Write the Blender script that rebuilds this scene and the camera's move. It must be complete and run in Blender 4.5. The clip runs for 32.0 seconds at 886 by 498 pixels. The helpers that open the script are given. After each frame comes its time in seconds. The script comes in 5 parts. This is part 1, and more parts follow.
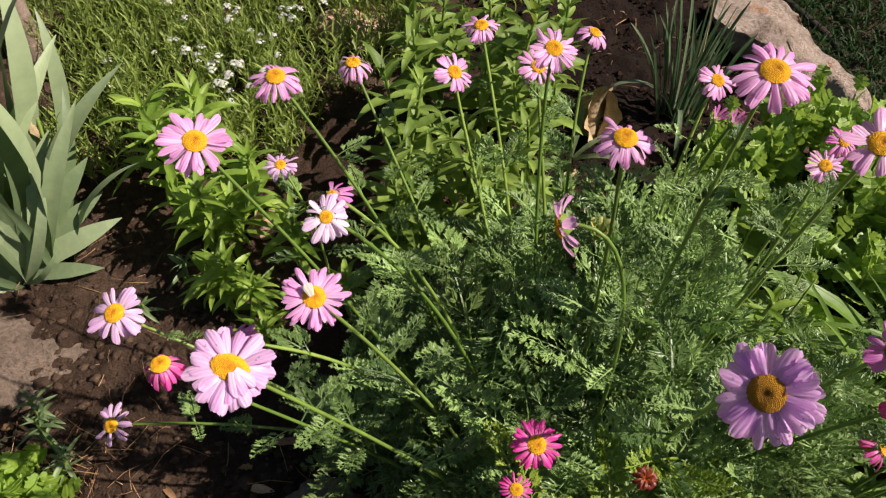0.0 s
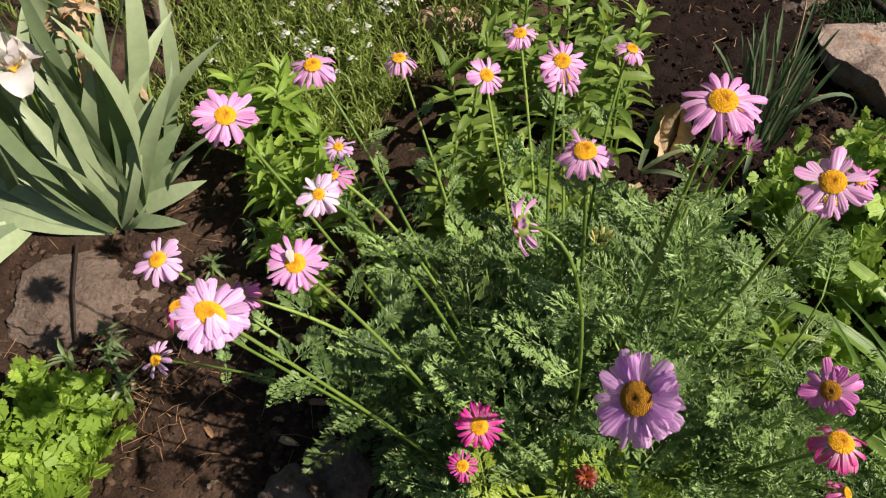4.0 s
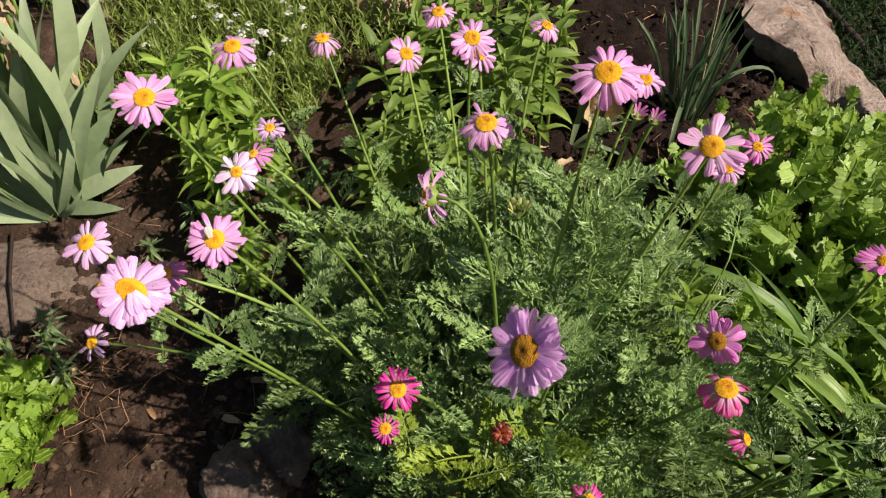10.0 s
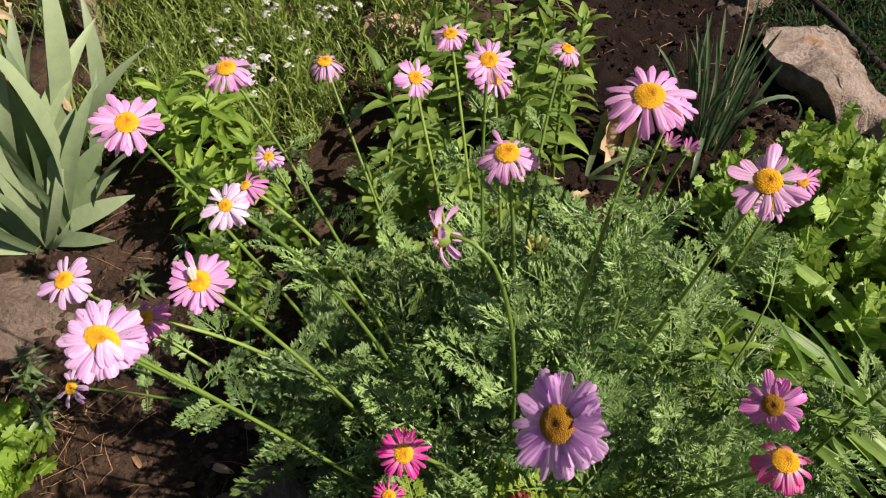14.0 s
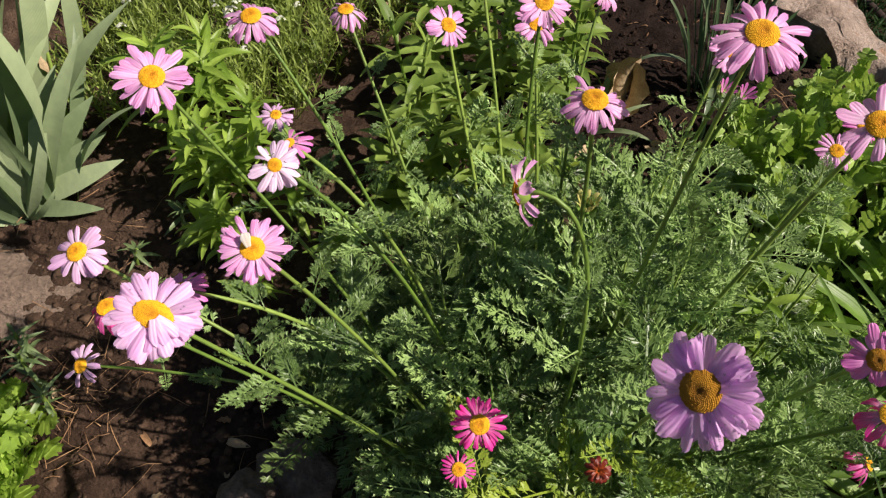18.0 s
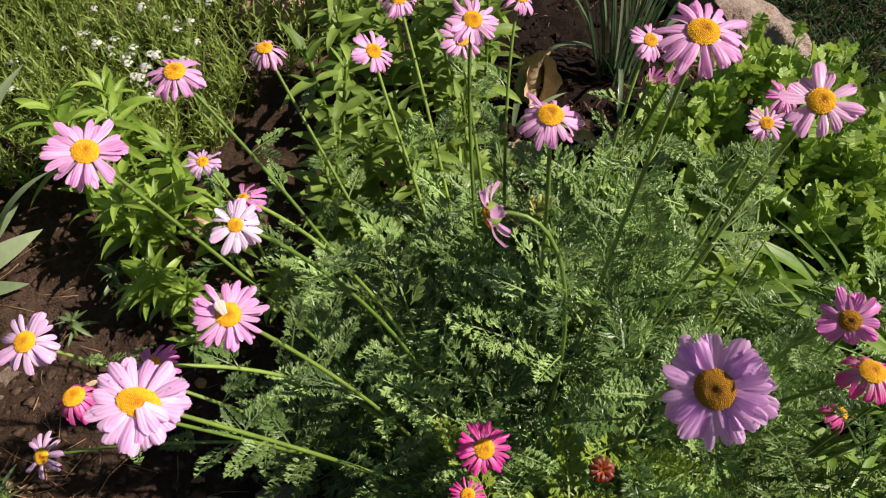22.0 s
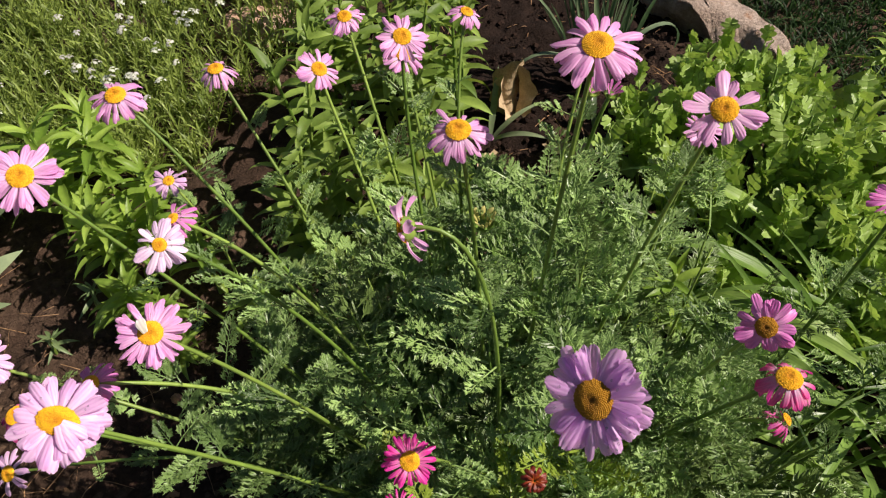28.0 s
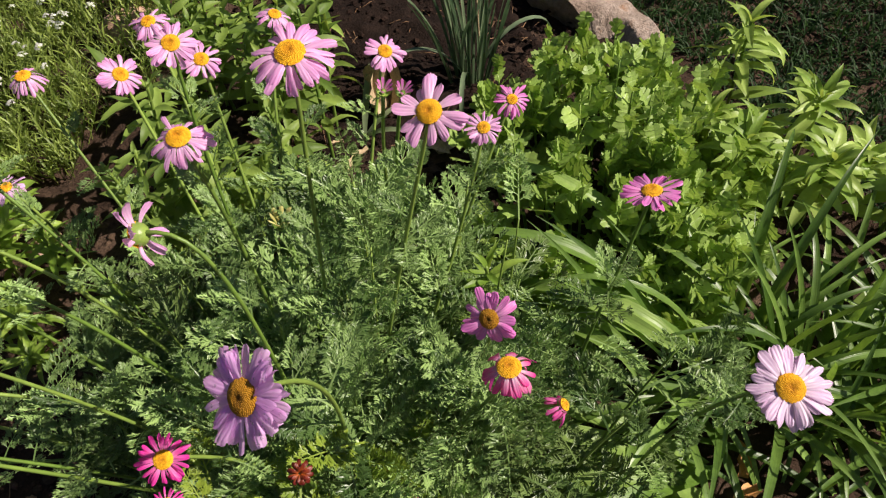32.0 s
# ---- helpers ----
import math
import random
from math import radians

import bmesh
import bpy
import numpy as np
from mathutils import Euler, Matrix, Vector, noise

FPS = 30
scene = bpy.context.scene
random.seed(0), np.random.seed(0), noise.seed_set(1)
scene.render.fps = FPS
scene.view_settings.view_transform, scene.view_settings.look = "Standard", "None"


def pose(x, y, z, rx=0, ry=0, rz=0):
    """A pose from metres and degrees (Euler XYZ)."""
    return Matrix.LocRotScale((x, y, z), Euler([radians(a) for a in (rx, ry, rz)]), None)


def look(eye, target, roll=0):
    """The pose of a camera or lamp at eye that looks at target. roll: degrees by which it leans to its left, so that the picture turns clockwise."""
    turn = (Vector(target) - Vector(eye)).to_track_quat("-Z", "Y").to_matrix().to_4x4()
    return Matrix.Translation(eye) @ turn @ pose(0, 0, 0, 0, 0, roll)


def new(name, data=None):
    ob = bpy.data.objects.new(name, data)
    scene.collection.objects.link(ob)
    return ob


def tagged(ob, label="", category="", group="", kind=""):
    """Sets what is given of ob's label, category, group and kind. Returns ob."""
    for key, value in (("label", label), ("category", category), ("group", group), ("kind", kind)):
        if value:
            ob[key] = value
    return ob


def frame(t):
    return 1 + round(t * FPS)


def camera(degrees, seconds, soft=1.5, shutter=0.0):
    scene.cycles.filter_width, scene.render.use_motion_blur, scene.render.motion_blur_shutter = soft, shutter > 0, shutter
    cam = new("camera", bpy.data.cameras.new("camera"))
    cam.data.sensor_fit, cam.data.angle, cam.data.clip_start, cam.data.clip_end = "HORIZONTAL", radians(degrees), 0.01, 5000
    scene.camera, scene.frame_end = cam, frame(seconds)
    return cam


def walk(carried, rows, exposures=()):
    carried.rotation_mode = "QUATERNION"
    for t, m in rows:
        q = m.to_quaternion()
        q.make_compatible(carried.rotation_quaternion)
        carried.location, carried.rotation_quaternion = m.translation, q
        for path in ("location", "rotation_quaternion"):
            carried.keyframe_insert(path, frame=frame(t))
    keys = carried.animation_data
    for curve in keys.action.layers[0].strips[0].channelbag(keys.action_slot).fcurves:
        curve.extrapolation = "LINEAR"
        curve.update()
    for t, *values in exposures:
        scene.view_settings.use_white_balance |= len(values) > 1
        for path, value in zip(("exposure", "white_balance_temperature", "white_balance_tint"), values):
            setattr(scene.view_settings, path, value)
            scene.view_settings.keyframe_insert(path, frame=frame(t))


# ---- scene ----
cam = camera(60.0, 32.0, soft=1.2)
PATH = [
    (0, (0.1014, 0.2405, 1.0786), (0.0830, 0.8975, 0.3250), -0.63),
    (0.5, (0.1151, 0.2374, 1.0796), (0.0912, 0.8962, 0.3276), -0.53),
    (1, (0.1244, 0.2359, 1.0817), (0.0781, 0.8946, 0.3308), 0.38),
    (1.5, (0.1394, 0.2328, 1.0827), (0.0385, 0.8696, 0.3183), -1.18),
    (2, (0.1551, 0.2297, 1.0884), (0.0309, 0.8633, 0.3248), -1.71),
    (2.5, (0.1742, 0.2268, 1.0912), (0.0260, 0.8605, 0.3319), -2.33),
    (4.5, (0.2583, 0.2066, 1.1178), (0.0761, 0.8422, 0.3676), -4.35),
    (5, (0.2736, 0.1991, 1.1201), (0.1142, 0.8454, 0.3738), -4.27),
    (5.5, (0.2864, 0.1913, 1.1245), (0.1453, 0.8523, 0.3875), -3.79),
    (6, (0.2949, 0.1811, 1.1315), (0.1517, 0.8312, 0.3853), -4.33),
    (6.5, (0.2976, 0.1741, 1.1388), (0.1490, 0.8190, 0.3891), -4.93),
    (7, (0.2960, 0.1705, 1.1408), (0.1395, 0.8102, 0.3882), -5.30),
    (7.5, (0.2945, 0.1715, 1.1397), (0.1365, 0.8029, 0.3806), -5.46),
    (8, (0.2932, 0.1765, 1.1391), (0.1447, 0.7914, 0.3646), -4.99),
    (8.5, (0.2916, 0.1799, 1.1397), (0.1490, 0.7929, 0.3626), -4.58),
    (9, (0.2904, 0.1820, 1.1388), (0.1496, 0.8001, 0.3654), -3.99),
    (9.5, (0.2892, 0.1868, 1.1348), (0.1513, 0.8092, 0.3644), -3.63),
    (10, (0.2879, 0.1943, 1.1263), (0.1597, 0.8215, 0.3581), -2.66),
    (10.5, (0.2860, 0.2022, 1.1194), (0.1595, 0.8286, 0.3502), -2.48),
    (11, (0.2840, 0.2122, 1.1135), (0.1556, 0.8441, 0.3492), -2.37),
    (11.5, (0.2807, 0.2212, 1.1062), (0.1508, 0.8609, 0.3487), -2.15),
    (12, (0.2766, 0.2275, 1.0992), (0.1453, 0.8742, 0.3479), -2.16),
    (12.5, (0.2735, 0.2336, 1.0913), (0.1446, 0.8871, 0.3454), -1.67),
    (13, (0.2708, 0.2411, 1.0842), (0.1409, 0.8958, 0.3396), -1.87),
    (13.5, (0.2707, 0.2479, 1.0796), (0.1376, 0.9039, 0.3366), -2.14),
    (14, (0.2685, 0.2533, 1.0729), (0.1310, 0.9083, 0.3298), -2.47),
    (14.5, (0.2604, 0.2544, 1.0637), (0.1246, 0.9133, 0.3238), -2.20),
    (16.5, (0.2237, 0.2593, 1.0546), (0.0968, 0.9087, 0.3049), -1.98),
    (17, (0.2089, 0.2630, 1.0506), (0.0886, 0.9027, 0.2915), -2.03),
    (17.5, (0.1918, 0.2626, 1.0453), (0.0918, 0.8897, 0.2728), -1.36),
    (18, (0.1742, 0.2675, 1.0408), (0.0977, 0.8920, 0.2635), -0.36),
    (18.5, (0.1571, 0.2793, 1.0391), (0.1024, 0.8906, 0.2496), -0.25),
    (19, (0.1431, 0.2910, 1.0420), (0.0970, 0.9004, 0.2505), -0.20),
    (19.5, (0.1347, 0.2960, 1.0488), (0.1301, 0.9107, 0.2601), 0.66),
    (20, (0.1313, 0.2991, 1.0579), (0.1257, 0.9056, 0.2628), -1.18),
    (20.5, (0.1320, 0.3048, 1.0664), (0.1417, 0.9095, 0.2700), -1.57),
    (21, (0.1337, 0.3061, 1.0691), (0.1496, 0.9169, 0.2774), -2.03),
    (21.5, (0.1334, 0.2988, 1.0641), (0.1542, 0.9161, 0.2776), -2.26),
    (22, (0.1319, 0.2870, 1.0553), (0.1596, 0.9126, 0.2757), -2.23),
    (22.5, (0.1294, 0.2729, 1.0474), (0.1606, 0.9094, 0.2768), -1.83),
    (23, (0.1319, 0.2685, 1.0453), (0.1645, 0.9078, 0.2771), -1.78),
    (23.5, (0.1349, 0.2679, 1.0442), (0.1649, 0.9063, 0.2751), -2.27),
    (24, (0.1383, 0.2652, 1.0452), (0.1668, 0.9059, 0.2779), -2.56),
    (24.5, (0.1418, 0.2634, 1.0477), (0.1712, 0.9064, 0.2824), -2.69),
    (26.5, (0.1590, 0.2665, 1.0533), (0.1926, 0.9329, 0.3085), -2.80),
    (27, (0.1689, 0.2735, 1.0550), (0.1969, 0.9367, 0.3071), -3.61),
    (27.5, (0.1884, 0.2770, 1.0582), (0.2073, 0.9308, 0.3017), -4.44),
    (28, (0.2091, 0.2793, 1.0599), (0.2111, 0.9168, 0.2894), -5.27),
    (28.5, (0.2332, 0.2815, 1.0624), (0.2267, 0.9172, 0.2905), -6.10),
    (29, (0.2561, 0.2807, 1.0624), (0.2512, 0.9083, 0.2838), -6.03),
    (29.5, (0.2792, 0.2797, 1.0625), (0.2817, 0.9064, 0.2832), -5.83),
    (30, (0.3048, 0.2802, 1.0627), (0.3181, 0.9014, 0.2791), -6.05),
    (30.5, (0.3284, 0.2779, 1.0642), (0.3502, 0.8997, 0.2814), -6.31),
    (31, (0.3514, 0.2695, 1.0661), (0.3844, 0.8924, 0.2845), -5.42),
    (31.5, (0.3720, 0.2613, 1.0664), (0.4078, 0.8848, 0.2854), -4.52),
    (32, (0.3911, 0.2555, 1.0683), (0.4254, 0.8807, 0.2886), -4.64),
]
walk(cam, [(t, look(eye, target, roll)) for t, eye, target, roll in PATH])

# ---- light ----
SUN = Vector((1.0, -0.22, 1.0)).normalized()
world = bpy.data.worlds.new("sky_world")
scene.world = world
world.use_nodes = True
wt = world.node_tree
sky = wt.nodes.new("ShaderNodeTexSky")
sky.sky_type = "NISHITA"
sky.sun_disc = False
sky.sun_elevation = math.asin(SUN.z)
sky.sun_rotation = math.atan2(SUN.x, SUN.y)
wt.links.new(sky.outputs[0], wt.nodes["Background"].inputs[0])
wt.nodes["Background"].inputs[1].default_value = 0.036
sun_data = bpy.data.lights.new("sun", "SUN")
sun_data.energy, sun_data.angle, sun_data.color = 5.0, radians(0.5), (1.0, 0.875, 0.8)
sun = new("sun", sun_data)
sun.matrix_world = look(SUN * 20, (0, 0, 0))
scene.view_settings.exposure = 0.56


# ---- materials ----
def nodes_of(name):
    m = bpy.data.materials.new(name)
    m.use_nodes = True
    t = m.node_tree
    return m, t, t.nodes["Principled BSDF"], t.nodes["Material Output"]


def ramp(t, fac, stops):
    r = t.nodes.new("ShaderNodeValToRGB")
    while len(r.color_ramp.elements) < len(stops):
        r.color_ramp.elements.new(0.5)
    for e, (p, c) in zip(r.color_ramp.elements, stops):
        e.position, e.color = p, (*c, 1)
    t.links.new(fac, r.inputs[0])
    return r.outputs[0]


def noise_node(t, scale, detail=4, rough=0.6, vector=None):
    n = t.nodes.new("ShaderNodeTexNoise")
    n.inputs["Scale"].default_value, n.inputs["Detail"].default_value, n.inputs["Roughness"].default_value = scale, detail, rough
    if vector:
        t.links.new(vector, n.inputs["Vector"])
    return n.outputs[0]


def mixed(t, fac, a, b, mode="MIX"):
    n = t.nodes.new("ShaderNodeMix")
    n.data_type, n.blend_type = "RGBA", mode
    for value, socket in ((fac, n.inputs[0]), (a, n.inputs[6]), (b, n.inputs[7])):
        if isinstance(value, (int, float)):
            socket.default_value = value
        elif isinstance(value, tuple):
            socket.default_value = (*value, 1)
        else:
            t.links.new(value, socket)
    return n.outputs[2]


def bumped(t, bsdf, height, strength, distance):
    b = t.nodes.new("ShaderNodeBump")
    b.inputs["Strength"].default_value, b.inputs["Distance"].default_value = strength, distance
    t.links.new(height, b.inputs["Height"])
    t.links.new(b.outputs[0], bsdf.inputs["Normal"])
    return b.outputs[0]


def coords(t):
    return t.nodes.new("ShaderNodeTexCoord").outputs["Object"]


def leaf_material(name, dark, light, through_colour, translucent=0.35, rough=0.45, island=False, vein=0.0, spec=0.5, blotched=1.0):
    """Living leaf: blotched colour that differs from leaf to leaf, a glossy skin and light passing through."""
    m, t, b, out = nodes_of(name)
    if island:
        vary = t.nodes.new("ShaderNodeNewGeometry").outputs["Random Per Island"]
    else:
        vary = t.nodes.new("ShaderNodeObjectInfo").outputs["Random"]
    blotch = noise_node(t, 45, 3, 0.6, coords(t))
    base = ramp(t, vary, [(0.0, dark), (0.75, light), (1.0, tuple(min(1, c * 1.25) for c in light))])
    tone = ramp(t, blotch, [(0.3, (0.72, 0.74, 0.7)), (0.7, (1.12, 1.1, 1.0))])
    col = mixed(t, blotched, base, tone, "MULTIPLY")
    fine = noise_node(t, 380, 2, 0.5, coords(t))
    t.links.new(col, b.inputs["Base Color"])
    b.inputs["Roughness"].default_value = rough
    b.inputs["Specular IOR Level"].default_value = spec
    if vein:
        w = t.nodes.new("ShaderNodeTexWave")
        w.bands_direction = "X"
        w.inputs["Scale"].default_value, w.inputs["Distortion"].default_value = vein, 0.6
        t.links.new(coords(t), w.inputs["Vector"])
        h = mixed(t, 0.5, w.outputs[1], fine)
        normal = bumped(t, b, h, 0.2, 0.001)
    else:
        normal = bumped(t, b, fine, 0.4, 0.0008)
    tr = t.nodes.new("ShaderNodeBsdfTranslucent")
    tcol = mixed(t, 1.0, tone, through_colour, "MULTIPLY")
    t.links.new(tcol, tr.inputs[0])
    t.links.new(normal, tr.inputs["Normal"])
    mix = t.nodes.new("ShaderNodeMixShader")
    mix.inputs[0].default_value = translucent
    t.links.new(b.outputs[0], mix.inputs[1])
    t.links.new(tr.outputs[0], mix.inputs[2])
    t.links.new(mix.outputs[0], out.inputs[0])
    return m


def petal_material(name, tip, root, through_colour, translucent=0.4, pale_to=1.0):
    """Petal: colour from root to tip along its length, fine lengthwise ridges."""
    m, t, b, out = nodes_of(name)
    sep = t.nodes.new("ShaderNodeSeparateXYZ")
    co = coords(t)
    t.links.new(co, sep.inputs[0])
    scaled = t.nodes.new("ShaderNodeMath")
    scaled.operation = "MULTIPLY"
    scaled.inputs[1].default_value = 34.0
    t.links.new(sep.outputs[1], scaled.inputs[0])
    mid = tuple((a + c) / 2 for a, c in zip(tip, root))
    base = ramp(t, scaled.outputs[0], [(0.12 * pale_to, root), (0.3 * (0.5 + pale_to / 2), mid), (0.6, tip)])
    vary = t.nodes.new("ShaderNodeObjectInfo").outputs["Random"]
    tone = ramp(t, vary, [(0.0, (0.82, 0.78, 0.85)), (1.0, (1.12, 1.15, 1.1))])
    col = mixed(t, 1.0, base, tone, "MULTIPLY")
    w = t.nodes.new("ShaderNodeTexWave")
    w.bands_direction = "X"
    w.inputs["Scale"].default_value, w.inputs["Distortion"].default_value, w.inputs["Detail"].default_value = 115, 0.9, 1
    t.links.new(co, w.inputs["Vector"])
    streak = ramp(t, w.outputs[1], [(0.1, (0.84, 0.72, 0.84)), (0.6, (1.03, 1.03, 1.03))])
    col = mixed(t, 0.6, col, streak, "MULTIPLY")
    cloud = ramp(t, noise_node(t, 160, 3, 0.6, co), [(0.3, (0.88, 0.84, 0.9)), (0.7, (1.06, 1.08, 1.06))])
    col = mixed(t, 0.8, col, cloud, "MULTIPLY")
    t.links.new(col, b.inputs["Base Color"])
    b.inputs["Roughness"].default_value = 0.42
    b.inputs["Specular IOR Level"].default_value = 0.5
    normal = bumped(t, b, w.outputs[1], 0.3, 0.0005)
    tr = t.nodes.new("ShaderNodeBsdfTranslucent")
    tr.inputs[0].default_value = (*through_colour, 1)
    t.links.new(normal, tr.inputs["Normal"])
    mix = t.nodes.new("ShaderNodeMixShader")
    mix.inputs[0].default_value = translucent
    t.links.new(b.outputs[0], mix.inputs[1])
    t.links.new(tr.outputs[0], mix.inputs[2])
    t.links.new(mix.outputs[0], out.inputs[0])
    return m


def grainy(name, stops, scale, fine, bump, distance, rough=0.85, island=False, spec=0.3):
    """Soil, stone, straw: colour over two scales of noise with relief."""
    m, t, b, out = nodes_of(name)
    co = coords(t)
    big, small = noise_node(t, scale, 6, 0.65, co), noise_node(t, fine, 5, 0.7, co)
    col = ramp(t, big, stops)
    speck = ramp(t, small, [(0.3, (0.6, 0.6, 0.6)), (0.6, (1.05, 1.05, 1.05)), (0.75, (1.3, 1.28, 1.22))])
    col = mixed(t, 0.9, col, speck, "MULTIPLY")
    if island:
        vary = t.nodes.new("ShaderNodeNewGeometry").outputs["Random Per Island"]
        col = mixed(t, 1.0, col, ramp(t, vary, [(0.0, (0.6, 0.58, 0.55)), (1.0, (1.25, 1.2, 1.1))]), "MULTIPLY")
    t.links.new(col, b.inputs["Base Color"])
    b.inputs["Roughness"].default_value = rough
    b.inputs["Specular IOR Level"].default_value = spec
    bumped(t, b, mixed(t, 0.5, big, small), bump, distance)
    return m


def soil_material(name, stops):
    """Bare earth: damp and dry patches, crumbs at three sizes, shallow cracks."""
    m, t, b, out = nodes_of(name)
    co = coords(t)
    patches, crumbs, grit = noise_node(t, 6, 5, 0.65, co), noise_node(t, 55, 6, 0.75, co), noise_node(t, 240, 4, 0.7, co)
    cell = t.nodes.new("ShaderNodeTexVoronoi")
    cell.feature = "DISTANCE_TO_EDGE"
    cell.inputs["Scale"].default_value = 34
    warped = mixed(t, 0.12, co, t.nodes.new("ShaderNodeTexNoise").outputs[1], "ADD")
    t.links.new(warped, cell.inputs["Vector"])
    crack = ramp(t, cell.outputs[0], [(0.0, (0.0, 0.0, 0.0)), (0.09, (1.0, 1.0, 1.0))])
    col = ramp(t, patches, stops)
    col = mixed(t, 0.9, col, ramp(t, crumbs, [(0.3, (0.55, 0.53, 0.5)), (0.6, (1.05, 1.05, 1.05)), (0.78, (1.4, 1.36, 1.3))]), "MULTIPLY")
    col = mixed(t, 0.7, col, ramp(t, grit, [(0.3, (0.6, 0.6, 0.6)), (0.62, (1.1, 1.1, 1.1)), (0.8, (1.5, 1.45, 1.4))]), "MULTIPLY")
    t.links.new(col, b.inputs["Base Color"])
    b.inputs["Roughness"].default_value, b.inputs["Specular IOR Level"].default_value = 0.95, 0.15
    bumped(t, b, mixed(t, 0.08, mixed(t, 0.35, crumbs, grit), crack), 1.0, 0.014)
    return m


def disc_material(name, centre, rim):
    """Florets of a daisy's button: darker and more amber where they are still shut at the centre, golden at the rim."""
    m, t, b, out = nodes_of(name)
    co = coords(t)
    length = t.nodes.new("ShaderNodeVectorMath")
    length.operation = "LENGTH"
    t.links.new(co, length.inputs[0])
    grown = t.nodes.new("ShaderNodeMath")
    grown.operation = "MULTIPLY_ADD"
    grown.inputs[1].default_value = 80.0
    t.links.new(length.outputs["Value"], grown.inputs[0])
    patch = t.nodes.new("ShaderNodeMath")
    patch.operation = "MULTIPLY_ADD"
    patch.inputs[1].default_value, patch.inputs[2].default_value = 0.9, -0.45
    t.links.new(noise_node(t, 170, 3, 0.6, co), patch.inputs[0])
    t.links.new(patch.outputs[0], grown.inputs[2])
    col = ramp(t, grown.outputs[0], [(0.2, centre), (0.65, rim)])
    vary = t.nodes.new("ShaderNodeNewGeometry").outputs["Random Per Island"]
    col = mixed(t, 1.0, col, ramp(t, vary, [(0.0, (0.82, 0.76, 0.66)), (1.0, (1.1, 1.1, 1.08))]), "MULTIPLY")
    t.links.new(col, b.inputs["Base Color"])
    b.inputs["Roughness"].default_value = 0.6
    b.inputs["Specular IOR Level"].default_value = 0.25
    bumped(t, b, noise_node(t, 900, 3, 0.6, co), 0.5, 0.0006)
    return m


# Lit and shaded copies of one leaf: the clump's shade is painted.
FERN = leaf_material("fern_leaf", (0.072, 0.134, 0.037), (0.305, 0.45, 0.155), (0.27, 0.44, 0.1), 0.22, 0.38, spec=0.5)
FERN_SHADED = leaf_material("fern_leaf_shaded", (0.04, 0.072, 0.02), (0.12, 0.182, 0.053), (0.15, 0.23, 0.05), 0.14, 0.4, spec=0.45)
STEM = leaf_material("green_stem", (0.11, 0.2, 0.03), (0.22, 0.32, 0.065), (0.18, 0.3, 0.05), 0.1, 0.4)
IRIS = leaf_material("iris_leaf", (0.14, 0.2, 0.095), (0.29, 0.36, 0.2), (0.24, 0.38, 0.12), 0.2, 0.5, vein=150, blotched=0.4)
MUM = leaf_material("mum_leaf", (0.16, 0.27, 0.05), (0.37, 0.52, 0.14), (0.44, 0.62, 0.1), 0.32, 0.42, spec=0.45)
MUM_YELLOW = leaf_material("yellow_mum_leaf", (0.2, 0.33, 0.04), (0.34, 0.5, 0.08), (0.45, 0.66, 0.06), 0.4, 0.5, spec=0.35)
PHLOX = leaf_material("lance_leaf", (0.095, 0.165, 0.03), (0.23, 0.33, 0.07), (0.38, 0.5, 0.07), 0.34, 0.5, spec=0.35)
LILY_GREEN = leaf_material("young_lily_leaf", (0.15, 0.26, 0.035), (0.29, 0.42, 0.075), (0.42, 0.58, 0.07), 0.36, 0.42, spec=0.4)
LILY = leaf_material("lily_leaf", (0.2, 0.33, 0.055), (0.37, 0.5, 0.13), (0.5, 0.62, 0.1), 0.36, 0.42, spec=0.4)
# Paler daylily leaf: sun and wet gloss are put into its colour.
SUNLIT_STRAP = leaf_material("sunlit_strap_leaf", (0.14, 0.25, 0.045), (0.27, 0.4, 0.1), (0.32, 0.48, 0.08), 0.34, 0.42, vein=90, spec=0.4)
DAYLILY = leaf_material("daylily_leaf", (0.05, 0.105, 0.018), (0.17, 0.28, 0.06), (0.26, 0.42, 0.05), 0.3, 0.38, vein=90)
DAFFODIL = leaf_material("daffodil_leaf", (0.05, 0.09, 0.045), (0.15, 0.205, 0.12), (0.12, 0.22, 0.1), 0.2, 0.28, vein=90)
TUFT = leaf_material("candytuft_leaf", (0.105, 0.165, 0.026), (0.28, 0.365, 0.08), (0.37, 0.46, 0.065), 0.36, 0.48, island=True)
# Grass green taken very dark: the lawn's shade is in this colour.
SHADE_GRASS = leaf_material("shade_dark_grass", (0.011, 0.032, 0.008), (0.028, 0.066, 0.015), (0.04, 0.09, 0.018), 0.3, 0.55, island=True, spec=0.2)
PINK = petal_material("pink_petal", (0.92, 0.48, 0.79), (0.92, 0.62, 0.83), (0.96, 0.52, 0.83), 0.45)
PALE = petal_material("pale_pink_petal", (0.9, 0.6, 0.86), (0.9, 0.68, 0.86), (0.92, 0.58, 0.86), 0.42)
BLUSH = petal_material("blush_petal", (0.9, 0.7, 0.87), (0.9, 0.78, 0.88), (0.88, 0.64, 0.82), 0.4)
LILAC = petal_material("lilac_petal", (0.92, 0.58, 0.9), (0.88, 0.62, 0.9), (0.95, 0.64, 0.96), 0.6)
MAGENTA = petal_material("magenta_petal", (0.9, 0.06, 0.44), (0.9, 0.28, 0.58), (0.92, 0.08, 0.42), 0.45)
WHITE_ROOTED = petal_material("white_rooted_petal", (0.9, 0.03, 0.38), (0.92, 0.78, 0.84), (0.95, 0.05, 0.46), 0.5, 0.9)
